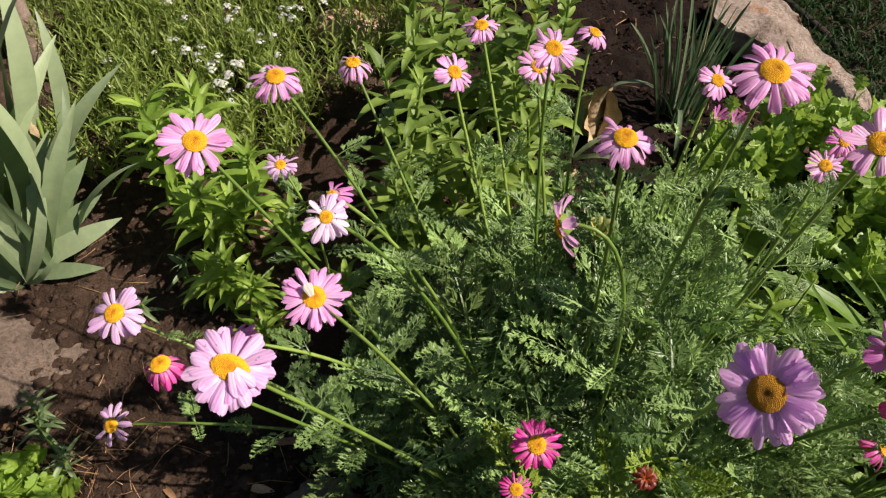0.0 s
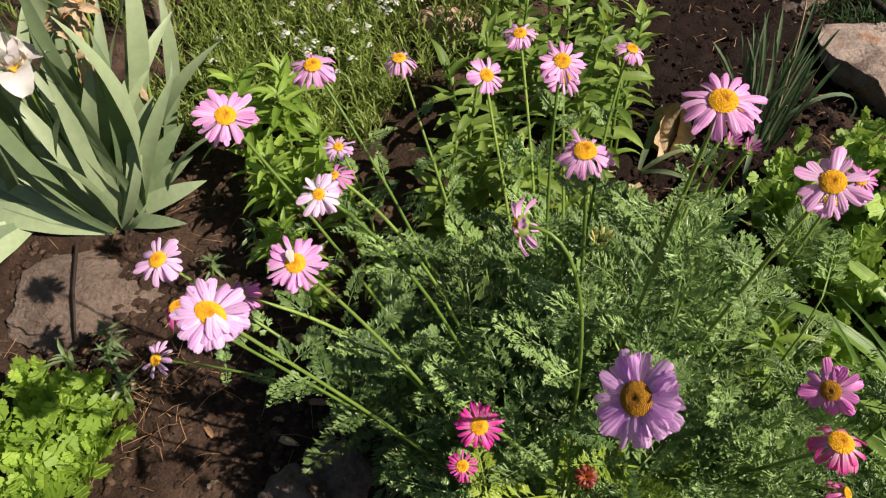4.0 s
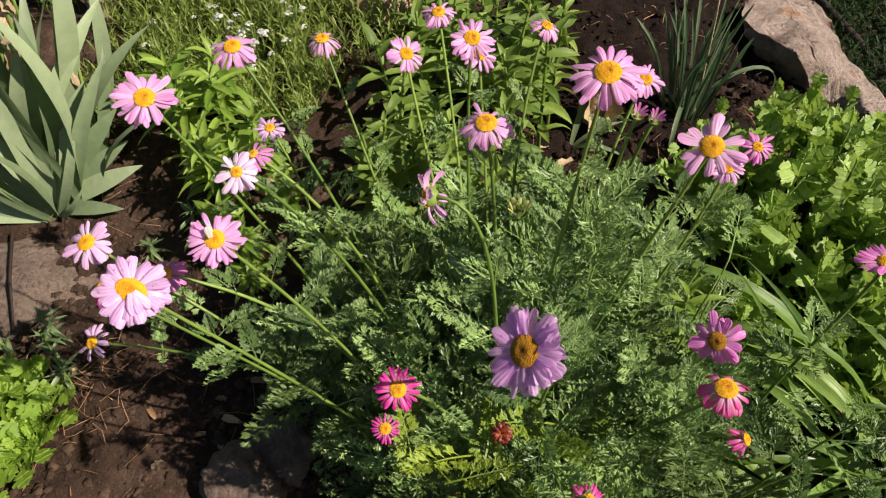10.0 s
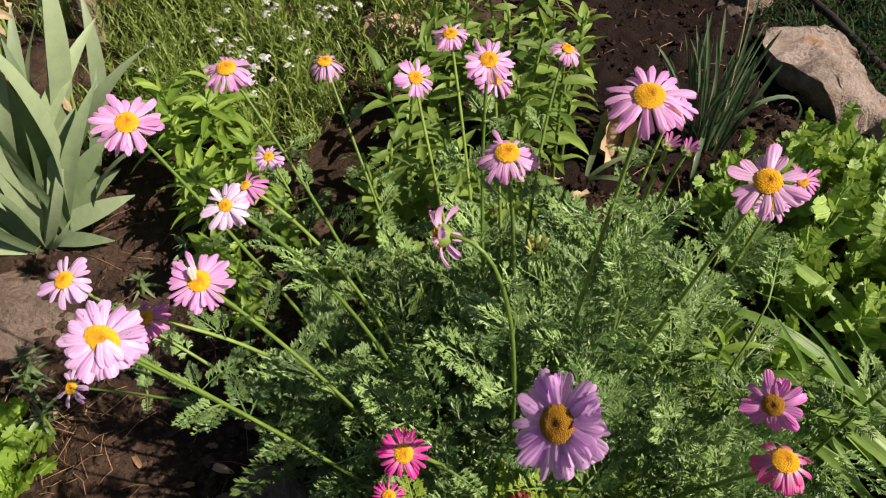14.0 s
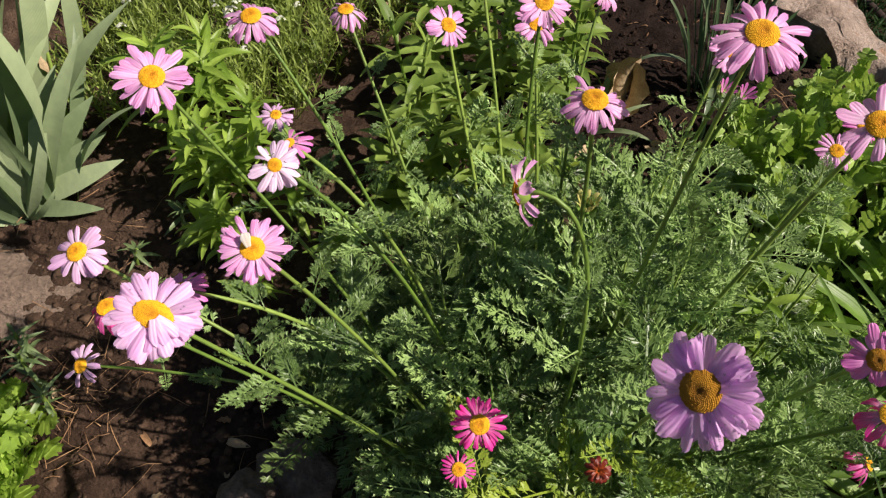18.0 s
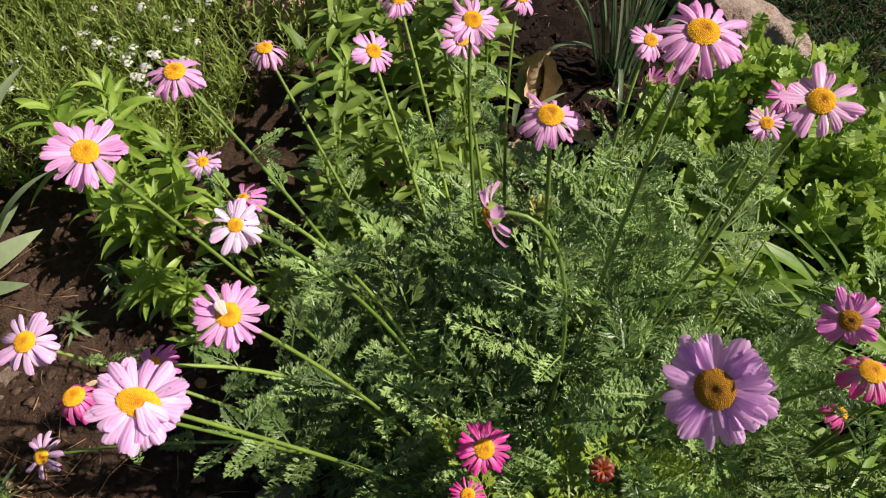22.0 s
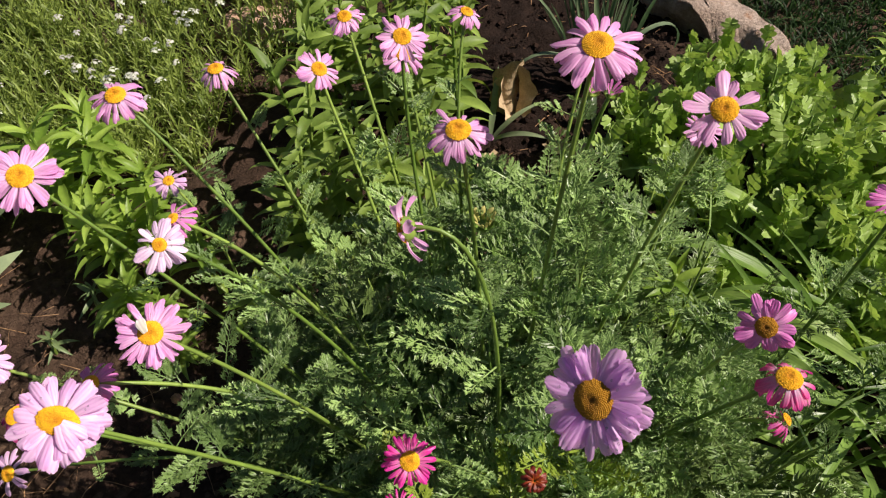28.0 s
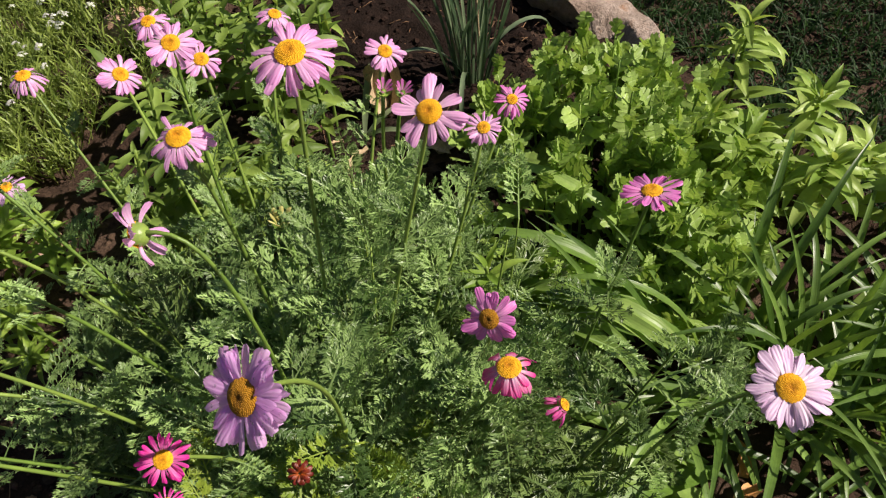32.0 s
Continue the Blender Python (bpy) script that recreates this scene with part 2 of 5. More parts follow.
HOT = petal_material("hot_pink_petal", (0.82, 0.24, 0.62), (0.86, 0.42, 0.7), (0.85, 0.26, 0.64), 0.4)
RUST = petal_material("rust_petal", (0.17, 0.018, 0.01), (0.42, 0.1, 0.012), (0.3, 0.05, 0.02), 0.25)
WHITE = petal_material("white_petal", (0.8, 0.8, 0.76), (0.7, 0.75, 0.6), (0.8, 0.8, 0.75), 0.3)
DISC = disc_material("yellow_florets", (0.5, 0.2, 0.008), (0.84, 0.47, 0.02))
DISC_BROWN = disc_material("ochre_florets", (0.2, 0.085, 0.008), (0.42, 0.21, 0.014))
SOIL = soil_material("garden_soil", [(0.25, (0.03, 0.018, 0.012)), (0.5, (0.066, 0.041, 0.027)), (0.75, (0.15, 0.1, 0.067))])
CLOD = grainy("soil_clods", [(0.25, (0.036, 0.023, 0.016)), (0.75, (0.12, 0.08, 0.056))], 30, 240, 0.8, 0.004, 0.95, island=True, spec=0.15)
# Near-black soil: the shade at the bed's back is put into colour.
SHADE_BED = grainy("shade_dark_bed", [(0.25, (0.009, 0.006, 0.0045)), (0.75, (0.03, 0.019, 0.014))], 26, 210, 1.0, 0.01, 0.95, spec=0.1)
SHADE_CRUMBS = grainy("shade_dark_crumbs", [(0.25, (0.011, 0.007, 0.0055)), (0.75, (0.036, 0.022, 0.017))], 30, 240, 0.8, 0.004, 0.95, island=True, spec=0.1)
ROCK = grainy("granite_rock", [(0.3, (0.12, 0.08, 0.06)), (0.43, (0.34, 0.26, 0.2)), (0.56, (0.46, 0.37, 0.3)), (0.68, (0.38, 0.2, 0.1))], 11, 130, 1.0, 0.02, 0.85)
ROSE_ROCK = grainy("rose_rock", [(0.25, (0.3, 0.17, 0.11)), (0.5, (0.52, 0.34, 0.24)), (0.8, (0.6, 0.45, 0.35))], 9, 120, 0.8, 0.008, 0.85)
EARTH_ROCK = grainy("earthy_stone", [(0.25, (0.085, 0.058, 0.042)), (0.5, (0.2, 0.148, 0.11)), (0.8, (0.29, 0.22, 0.165))], 16, 120, 1.0, 0.02, 0.9)
STRAW = grainy("dry_straw", [(0.3, (0.22, 0.12, 0.06)), (0.7, (0.45, 0.29, 0.16))], 20, 300, 0.4, 0.001, 0.7, island=True)
HUSK = grainy("dry_husk", [(0.3, (0.36, 0.26, 0.14)), (0.7, (0.6, 0.47, 0.29))], 25, 260, 0.5, 0.002, 0.6)
BARK = grainy("bark", [(0.3, (0.16, 0.11, 0.08)), (0.7, (0.36, 0.28, 0.22))], 14, 120, 0.9, 0.006, 0.85)
EDGING = grainy("rusty_edging", [(0.3, (0.018, 0.014, 0.012)), (0.7, (0.05, 0.03, 0.022))], 14, 180, 0.6, 0.003, 0.7)

# ---- builders ----
rng = random.Random(11)
Z = Vector((0, 0, 1))


def mesh_of(name, verts, faces, material, smooth=True):
    me = bpy.data.meshes.new(name)
    me.from_pydata([tuple(v) for v in verts], [], faces)
    me.materials.append(material)
    if smooth:
        me.polygons.foreach_set("use_smooth", [True] * len(me.polygons))
    me.update()
    return me


def thing(name, place, label, category, group="", kind=""):
    ob = new(name)
    ob.empty_display_size = 0.02
    ob.matrix_basis = Matrix.Translation(place)
    return tagged(ob, label, category, group, kind)


def part(name, me, parent, m=None, label="", kind=""):
    """One mesh object under its thing; m is its pose in the world."""
    ob = new(name, me)
    ob.parent = parent
    base = parent.matrix_basis
    if parent.parent:
        base = parent.parent.matrix_basis @ base
    ob.matrix_basis = base.inverted() @ (m if m is not None else Matrix())
    if label:
        ob["label"] = label
    if kind:
        ob["kind"] = kind
    return ob


def aim(place, direction, spin=0.0, size=1.0):
    """A pose whose +Y points along direction, with +Z as near to up as it can be, turned by spin about it."""
    y = Vector(direction).normalized()
    x = y.cross(Z)
    x = Vector((1, 0, 0)) if x.length < 1e-4 else x.normalized()
    z = x.cross(y)
    m = Matrix((x, y, z)).transposed().to_4x4()
    return Matrix.Translation(place) @ m @ Matrix.Rotation(spin, 4, "Y") @ Matrix.Scale(size, 4)


def faced(place, direction, across, size=1.0):
    """A pose whose +Y points along direction and whose +X lies as near as it can to across."""
    y = Vector(direction).normalized()
    x = Vector(across)
    x = (x - y * x.dot(y)).normalized()
    m = Matrix((x, y, x.cross(y))).transposed().to_4x4()
    return Matrix.Translation(place) @ m @ Matrix.Scale(size, 4)


def heading(azimuth, lift):
    return Vector((math.cos(azimuth) * math.cos(lift), math.sin(azimuth) * math.cos(lift), math.sin(lift)))


def blade(length, width, bend, fold=0.25, steps=9, profile=None, twist=0.0, ripple=0.0, wide=2, arc=0.0):
    """A leaf along +Y, bending down by bend radians over its length, folded along the midrib."""
    profile = profile or (lambda v: math.sin(math.pi * (0.12 + 0.88 * v) ** 0.8) ** 0.8)
    verts, faces = [], []
    y = z = 0.0
    cols = wide * 2 + 1
    for i in range(steps + 1):
        v = i / steps
        a = -bend * v * v
        if i:
            y, z = y + length / steps * math.cos(a), z + length / steps * math.sin(a)
        w = max(0.02, profile(v)) * width / 2
        tw = twist * v
        for j in range(cols):
            u = j / wide - 1
            x, h = u * w, abs(u) * w * fold + ripple * w * math.sin(v * 19 + u * 2) * abs(u)
            verts.append((x * math.cos(tw) - h * math.sin(tw) + arc * length * v * v, y - h * math.sin(a), z + x * math.sin(tw) + h * math.cos(a) * math.cos(tw)))
    for i in range(steps):
        for j in range(cols - 1):
            k = i * cols + j
            faces.append((k, k + 1, k + cols + 1, k + cols))
    return verts, faces


def joined(pieces):
    verts, faces = [], []
    for vs, fs, m in pieces:
        n = len(verts)
        verts += [m @ Vector(v) for v in vs]
        faces += [tuple(i + n for i in f) for f in fs]
    return verts, faces


def tube(points, radii, sides=7):
    verts, faces = [], []
    for i, p in enumerate(points):
        d = (points[min(i + 1, len(points) - 1)] - points[max(i - 1, 0)]).normalized()
        a = d.cross(Vector((0.3, 1, 0.1))).normalized()
        b = d.cross(a)
        for k in range(sides):
            s = 2 * math.pi * k / sides
            verts.append(p + (a * math.cos(s) + b * math.sin(s)) * radii[i])
    for i in range(len(points) - 1):
        for k in range(sides):
            k2 = (k + 1) % sides
            faces.append((i * sides + k, i * sides + k2, (i + 1) * sides + k2, (i + 1) * sides + k))
    faces.append(tuple(range((len(points) - 1) * sides, len(points) * sides)))
    return verts, faces


def curve(a, b, c, d, n=14):
    """Points on a cubic Bezier."""
    out = []
    for i in range(n + 1):
        s = i / n
        out.append(a * (1 - s) ** 3 + b * 3 * s * (1 - s) ** 2 + c * 3 * s * s * (1 - s) + d * s ** 3)
    return out


def frond(length, seed, fine=True):
    """A twice-cut feathery leaf along +Y: a pale rachis, well-spaced leaflets, each cut into pointed lobes that lean forward."""
    r = random.Random(seed)
    verts, faces = [], []
    bend, pairs = r.uniform(0.1, 0.9), 8 if fine else 7
    sway = r.uniform(-0.08, 0.08)

    def on_rachis(v):
        return Vector((sway * length * v * v, length * v * (1 - 0.12 * v * bend), -length * 0.5 * bend * v * v + 0.14 * length * v))

    def lobe(a, b, width, roll=0.0, at=0.5):
        """A pointed lobe, folded a little along its middle."""
        d = (b - a).normalized()
        s = d.cross(Z).normalized()
        s = s * math.cos(roll) + s.cross(d) * math.sin(roll)
        up = s.cross(d) * width * 0.5
        n = len(verts)
        mid = a.lerp(b, at)
        verts.extend([a, mid + s * width + up, b, mid - s * width + up])
        faces.extend([(n, n + 1, n + 2), (n, n + 2, n + 3)])

    for i in range(7):
        a, b = on_rachis(i / 7), on_rachis((i + 1) / 7)
        s = Vector((0.0012 * (1 - i / 10), 0, 0))
        n = len(verts)
        verts.extend([a - s, a + s, b + s, b - s])
        faces.append((n, n + 1, n + 2, n + 3))
    for i in range(pairs):
        v = 0.24 + 0.72 * i / (pairs - 1)
        span = length * (0.225 * (1 - ((v - 0.36) / 0.68) ** 2) + 0.03)
        for side in (-1, 1):
            root = on_rachis(v + side * 0.012)
            turn = radians(r.uniform(50, 66)) - v * 0.42
            d = Vector((side * math.sin(turn), math.cos(turn), r.uniform(0.0, 0.45))).normalized()
            s2 = span * r.uniform(0.85, 1.12)
            tip = root + d * s2 - Z * s2 * 0.1
            roll = side * r.uniform(-0.1, 0.55)
            lobe(root, tip, 0.0008 + s2 * 0.014, roll, 0.45)
            lobes = max(2, min(4, int(s2 / 0.0045)))
            for k in range(lobes):
                q = 0.3 + 0.6 * k / lobes
                at = root.lerp(tip, q)
                reach = s2 * 0.52 * (1 - 0.55 * q) + 0.002
                for hand in (-1, 1):
                    f = Matrix.Rotation(hand * radians(r.uniform(28, 42)), 3, "Z") @ d
                    f.z += r.uniform(-0.15, 0.35)
                    f.normalize()
                    end = at + f * reach * r.uniform(0.85, 1.1)
                    lobe(at, end, reach * 0.088 + 0.00045, roll + r.uniform(-0.25, 0.25), 0.38)
                    if fine and reach > 0.0075:
                        g = Matrix.Rotation(hand * radians(r.choice((-32, 32))), 3, "Z") @ f
                        mid = at.lerp(end, 0.45)
                        lobe(mid, mid + g * reach * 0.5, reach * 0.08 + 0.0003, roll, 0.35)
    tip = on_rachis(1.0)
    lobe(on_rachis(0.92), tip + Vector((0, 0.006, 0)), 0.0013)
    return verts, faces


def lobed_leaf(length, seed):
    """A chrysanthemum leaf along +Y: a stalk, two pairs of rounded lobes with deep bays between them and a three-toothed end lobe, cupped along its veins."""
    r = random.Random(seed)
    bend, cup, twist = r.uniform(-0.25, 0.6), r.uniform(0.05, 0.4), r.uniform(-0.25, 0.25)
    edge = ((0.0, 0.02), (0.22, 0.025), (0.3, 0.12), (0.36, 0.24), (0.45, 0.27), (0.5, 0.24), (0.5, 0.18), (0.57, 0.26), (0.66, 0.36), (0.75, 0.36), (0.79, 0.3), (0.77, 0.22), (0.84, 0.24), (0.93, 0.22), (0.95, 0.12), (1.0, 0.06))
    verts, faces, cols = [], [], 3
    for side in (-1, 1):
        first = len(verts)
        for i, (v, w) in enumerate(edge):
            w *= r.uniform(0.88, 1.12)
            v += r.uniform(-0.012, 0.012) * (i > 1)
            mid = 0.16 + (v - 0.16) * 0.9 if i > 1 else v
            for j in range(cols):
                u = j / (cols - 1)
                x, y = side * w * u * length, (mid + (v - mid) * u) * length
                z = cup * abs(x) * (1 - 0.5 * u) - bend * 0.4 * length * (y / length) ** 2 + twist * x * v - 0.02 * length * math.cos(i * 2.1) * u * (i > 1)
                verts.append((x, y, z))
        for i in range(len(edge) - 1):
            for j in range(cols - 1):
                k = first + i * cols + j
                quad = (k, k + 1, k + cols + 1, k + cols)
                faces.append(quad if side > 0 else quad[::-1])
    return verts, faces


def petal(length, width, droop, seed):
    """A broad ray petal along +Y: two grooves, a blunt notched tip, edges that curl a little."""
    r = random.Random(seed)
    steps, cols = 9, 9
    verts, faces = [], []
    y = z = 0.0
    start = r.uniform(0.0, 0.22) - 0.5 * max(0.0, droop - 0.4)
    side, curl, dish = r.uniform(-0.14, 0.14), r.uniform(-0.3, 0.3), r.uniform(-0.3, 0.12)
    kink, cut_in = r.uniform(-0.12, 0.12), [0.3 + r.random() for _ in range(9)]
    for i in range(steps + 1):
        v = i / steps
        a = start - min(droop, 0.75) * v + kink * math.sin(v * 7)
        if i:
            y, z = y + length / steps * math.cos(a), z + length / steps * math.sin(a)
        w = width / 2 * min(1, 0.5 + 0.85 * v) * (1 if v < 0.72 else math.sqrt(max(0.2, 1 - ((v - 0.72) / 0.31) ** 2)))
        for j in range(cols):
            u = j / (cols - 1) * 2 - 1
            groove = 0.055 * width * math.cos(u * math.pi * 3) + dish * width * u * u
            notch = -0.045 * length * (abs(math.sin(u * math.pi * 1.5)) * cut_in[j] + 0.4 * u * u) * (v > 0.95)
            verts.append((u * w + side * length * v * v, y + notch, z + groove * (0.3 + 0.7 * v) + curl * width * u * v * v))
    for i in range(steps):
        for j in range(cols - 1):
            k = i * cols + j
            faces.append((k, k + 1, k + cols + 1, k + cols))
    return verts, faces


def floret_disc(radius, height, seed):
    """The button of a daisy: a dome set with small florets in spirals, sunk a little at its centre."""
    r = random.Random(seed)
    pieces = []

    def top(q):
        return height * (1 - q ** 2.6) - height * 0.4 * max(0, 1 - q / 0.5) ** 2

    rings, sides = 5, 18
    verts, faces = [Vector((0, 0, top(0) * 0.9))], []
    for i in range(1, rings + 1):
        q = i / rings
        for k in range(sides):
            s = 2 * math.pi * k / sides
            verts.append(Vector((radius * q * math.cos(s), radius * q * math.sin(s), top(q) * 0.9)))
    for k in range(sides):
        faces.append((0, 1 + k, 1 + (k + 1) % sides))
    for i in range(rings - 1):
        for k in range(sides):
            a, b = 1 + i * sides, 1 + (i + 1) * sides
            faces.append((a + k, b + k, b + (k + 1) % sides, a + (k + 1) % sides))
    pieces.append((verts, faces, Matrix()))
    bud_v = [(1, 0, 0), (0, 1, 0), (-1, 0, 0), (0, -1, 0), (0.65, 0.65, 0.45), (-0.65, 0.65, 0.45), (-0.65, -0.65, 0.45), (0.65, -0.65, 0.45), (0, 0, 0.65)]
    bud_f = [(0, 1, 4), (1, 2, 5), (2, 3, 6), (3, 0, 7), (4, 1, 5), (5, 2, 6), (6, 3, 7), (7, 0, 4), (4, 5, 8), (5, 6, 8), (6, 7, 8), (7, 4, 8)]
    count = 420
    for n in range(count):
        q = math.sqrt((n + 0.5) / count)
        s = n * 2.39996
        size = radius * (0.042 + 0.014 * q) * r.uniform(0.7, 1.3)
        lean = Matrix.Rotation(q * 0.9, 4, Vector((-math.sin(s), math.cos(s), 0)))
        pieces.append((bud_v, bud_f, Matrix.Translation((radius * q * math.cos(s), radius * q * math.sin(s), top(q) * 0.92)) @ lean @ Matrix.Scale(size, 4)))
    return joined(pieces)


def lump(name, size, seed, material, rough=0.18, cuts=3, flat=0.0):
    """A weathered stone: a sphere broken by noise at three scales, with some planed faces."""
    bm = bmesh.new()
    bmesh.ops.create_icosphere(bm, subdivisions=cuts + 1, radius=1)
    r = random.Random(seed)
    planes = [(Vector((r.gauss(0, 1), r.gauss(0, 1), r.gauss(0, 1))).normalized(), r.uniform(0.55, 0.85)) for _ in range(9)]
    for v in bm.verts:
        p = v.co.copy()
        for n, d in planes:
            over = p.dot(n) - d
            if over > 0:
                p -= n * over * 0.85
        q = p + Vector((seed, 0, 0))
        p += p.normalized() * rough * (noise.noise(q * 1.6) + 0.5 * noise.noise(q * 4) + 0.22 * noise.noise(q * 11))
        v.co = Vector((p.x * size[0], p.y * size[1], p.z * size[2]))
    me = bpy.data.meshes.new(name)
    bm.to_mesh(me)
    bm.free()
    me.materials.append(material)
    me.polygons.foreach_set("use_smooth", [True] * len(me.polygons))
    return me


def ground_height(x, y):
    """The lie of the bed: a gentle rise towards the middle, clods and hollows."""
    q = min(1.0, max(0.0, (y - 0.62) / 0.55))
    rise = 0.075 * q * q * (3 - 2 * q) - 0.01
    near = 1.0 if -3 < x < 4 and -2 < y < 5 else 0.0
    p = Vector((x, y, 0))
    close = 1.0 if -1.3 < x < 2.4 and 0.3 < y < 3.2 else 0.0
    bumps = 0.022 * noise.noise(p * 4) + close * (0.014 * noise.noise(p * 13) + 0.017 * abs(noise.noise(p * 31)) + 0.009 * abs(noise.noise(p * 70)))
    return rise * near + bumps * near


# ---- ground ----
def spread(lo, hi, step, far):
    inner = [lo + step * i for i in range(int((hi - lo) / step) + 1)]
    out, d = [], step
    a, b = inner[0], inner[-1]
    low, high = [], []
    while b < far:
        d *= 1.45
        a, b = a - d, b + d
        low.append(a)
        high.append(b)
    return low[::-1] + inner + high


gx, gy = spread(-1.25, 1.3, 0.0105, 60), spread(0.35, 2.3, 0.0105, 60)
gv = [(x, y, ground_height(x, y)) for y in gy for x in gx]
gf = [(j * len(gx) + i, j * len(gx) + i + 1, (j + 1) * len(gx) + i + 1, (j + 1) * len(gx) + i) for j in range(len(gy) - 1) for i in range(len(gx) - 1)]
ground = new("ground", mesh_of("ground", gv, gf, SOIL))
tagged(ground, "dark brown crumbly garden soil with damp clods", "soil", kind="structure")

clods = []
for _ in range(4600):
    x, y = rng.uniform(-0.85, 0.05), rng.uniform(0.48, 1.25)
    s = 0.0016 + 0.013 * rng.random() ** 4
    vs = [Vector((rng.uniform(0.6, 1.1) * a, rng.uniform(0.6, 1.1) * b, rng.uniform(0.6, 1.0) * c)) for a, b, c in ((1, 0, 0), (0, 1, 0), (-1, 0, 0), (0, -1, 0), (0, 0, 0.8), (0, 0, -0.8), (0.6, 0.6, 0.5), (-0.6, 0.6, 0.4), (-0.6, -0.6, 0.5), (0.6, -0.6, 0.4))]
    fs = [(0, 6, 4), (6, 1, 4), (1, 7, 4), (7, 2, 4), (2, 8, 4), (8, 3, 4), (3, 9, 4), (9, 0, 4), (0, 1, 6), (1, 2, 7), (2, 3, 8), (3, 0, 9)]
    clods.append((vs, fs, Matrix.Translation((x, y, ground_height(x, y) + s * 0.05)) @ Matrix.Rotation(rng.uniform(0, 6), 4, "Z") @ Matrix.Diagonal((s, s * rng.uniform(0.6, 1.3), s * 0.6, 1))))
tagged(new("soil_clods", mesh_of("soil_clods", *joined(clods), CLOD)), "loose crumbs and clods of brown soil", "soil", kind="stuff")

# Dark soil sheet laid to paint the shade at the back of the bed.
cx = [0.04 + 0.0125 * k for k in range(62)]
cy = [1.22 + 0.0125 * k for k in range(112)]
cv = []
for j, y in enumerate(cy):
    for i, x in enumerate(cx):
        edge = min(1.0, min(i, 61 - i, j, 111 - j) / 12 - 0.25 + 0.9 * noise.noise(Vector((x * 9, y * 9, 3))))
        p3 = Vector((x, y, 5))
        cv.append((x, y, ground_height(x, y) - 0.012 + 0.026 * max(-0.7, edge) + 0.012 * noise.noise(p3 * 22) + 0.007 * noise.noise(p3 * 60)))
cf = [(j * 62 + i, j * 62 + i + 1, (j + 1) * 62 + i + 1, (j + 1) * 62 + i) for j in range(111) for i in range(61)]
shade_soil_bed = new("shade_soil_bed", mesh_of("shade_soil_bed", cv, cf, SHADE_BED))
tagged(shade_soil_bed, "soil layer over the back of the bed, darkened to paint its shade", "soil", kind="structure")
# Crumbs on that sheet, darkened for the same shade.
shade_soil_crumbs = []
for _ in range(3200):
    x, y = rng.uniform(0.05, 0.8), rng.uniform(1.15, 2.25)
    s = 0.002 + 0.009 * rng.random() ** 2.5
    vs, fs, _ = clods[rng.randrange(len(clods))]
    shade_soil_crumbs.append((vs, fs, Matrix.Translation((x, y, ground_height(x, y) + 0.012 + s * 0.2)) @ Matrix.Rotation(rng.uniform(0, 6), 4, "Z") @ Matrix.Scale(s, 4)))
tagged(new("shade_soil_crumbs", mesh_of("shade_soil_crumbs", *joined(shade_soil_crumbs), SHADE_CRUMBS, False)), "soil crumbs over the back of the bed, darkened to paint its shade", "soil", kind="stuff")

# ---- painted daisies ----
# Mean camera position; flower heads are turned to it to fit the view.
MEAN_EYE = Vector((0.26, 0.2, 1.08))
PETALS = {}
HEADS = []


def petal_mesh(material, droop, wide, k):
    key = (material.name, round(droop, 1), wide, k)
    if key not in PETALS:
        PETALS[key] = mesh_of("petal", *petal(0.0238, 0.0064 * min(wide, 1.6), droop, hash((round(droop * 10), k)) % 999), material)
    return PETALS[key]


DISCS = [mesh_of("disc", *floret_disc(0.0112, 0.005, k), DISC) for k in range(3)]
DISC_DARK = mesh_of("disc", *floret_disc(0.0112, 0.0045, 7), DISC_BROWN)


def cup():
    """The green cup under a daisy: overlapping bracts as one scalloped bowl."""
    verts, faces, sides = [], [], 26
    for q, z in ((0.25, -0.006), (0.62, -0.0048), (0.95, -0.0018), (1.08, 0.002)):
        for k in range(sides):
            a = 2 * math.pi * k / sides
            rad = 0.0098 * q * (1 + 0.07 * (-1) ** k * q)
            verts.append((rad * math.cos(a), rad * math.sin(a), z + 0.0008 * (-1) ** k * q))
    for i in range(3):
        for k in range(sides):
            faces.append((i * sides + k, i * sides + (k + 1) % sides, (i + 1) * sides + (k + 1) % sides, (i + 1) * sides + k))
    faces.append(tuple(range(sides))[::-1])
    return verts, faces


def drop():
    """A bead of water, flattened where it sits."""
    verts, faces, sides = [(0, 0, 0.00085)], [], 8
    for q, z in ((0.6, 0.0007), (1.0, 0.0003), (0.9, -0.0001)):
        verts += [(0.001 * q * math.cos(k * 6.2832 / sides), 0.001 * q * math.sin(k * 6.2832 / sides), z) for k in range(sides)]
    faces += [(0, 1 + k, 1 + (k + 1) % sides) for k in range(sides)]
    for i in range(2):
        for k in range(sides):
            a, b = 1 + i * sides + k, 1 + i * sides + (k + 1) % sides
            faces.append((a, a + sides, b + sides, b))
    faces.append(tuple(range(1 + 2 * sides, 1 + 3 * sides))[::-1])
    return verts, faces


def water_material():
    m, t, b, out = nodes_of("water")
    clear, shine, mix = t.nodes.new("ShaderNodeBsdfTransparent"), t.nodes.new("ShaderNodeBsdfGlossy"), t.nodes.new("ShaderNodeMixShader")
    shine.inputs["Roughness"].default_value, mix.inputs[0].default_value = 0.12, 0.22
    t.links.new(clear.outputs[0], mix.inputs[1])
    t.links.new(shine.outputs[0], mix.inputs[2])
    t.links.new(mix.outputs[0], out.inputs[0])
    return m


WATER = water_material()
DROP_MESH = mesh_of("water_drop", *drop(), WATER)
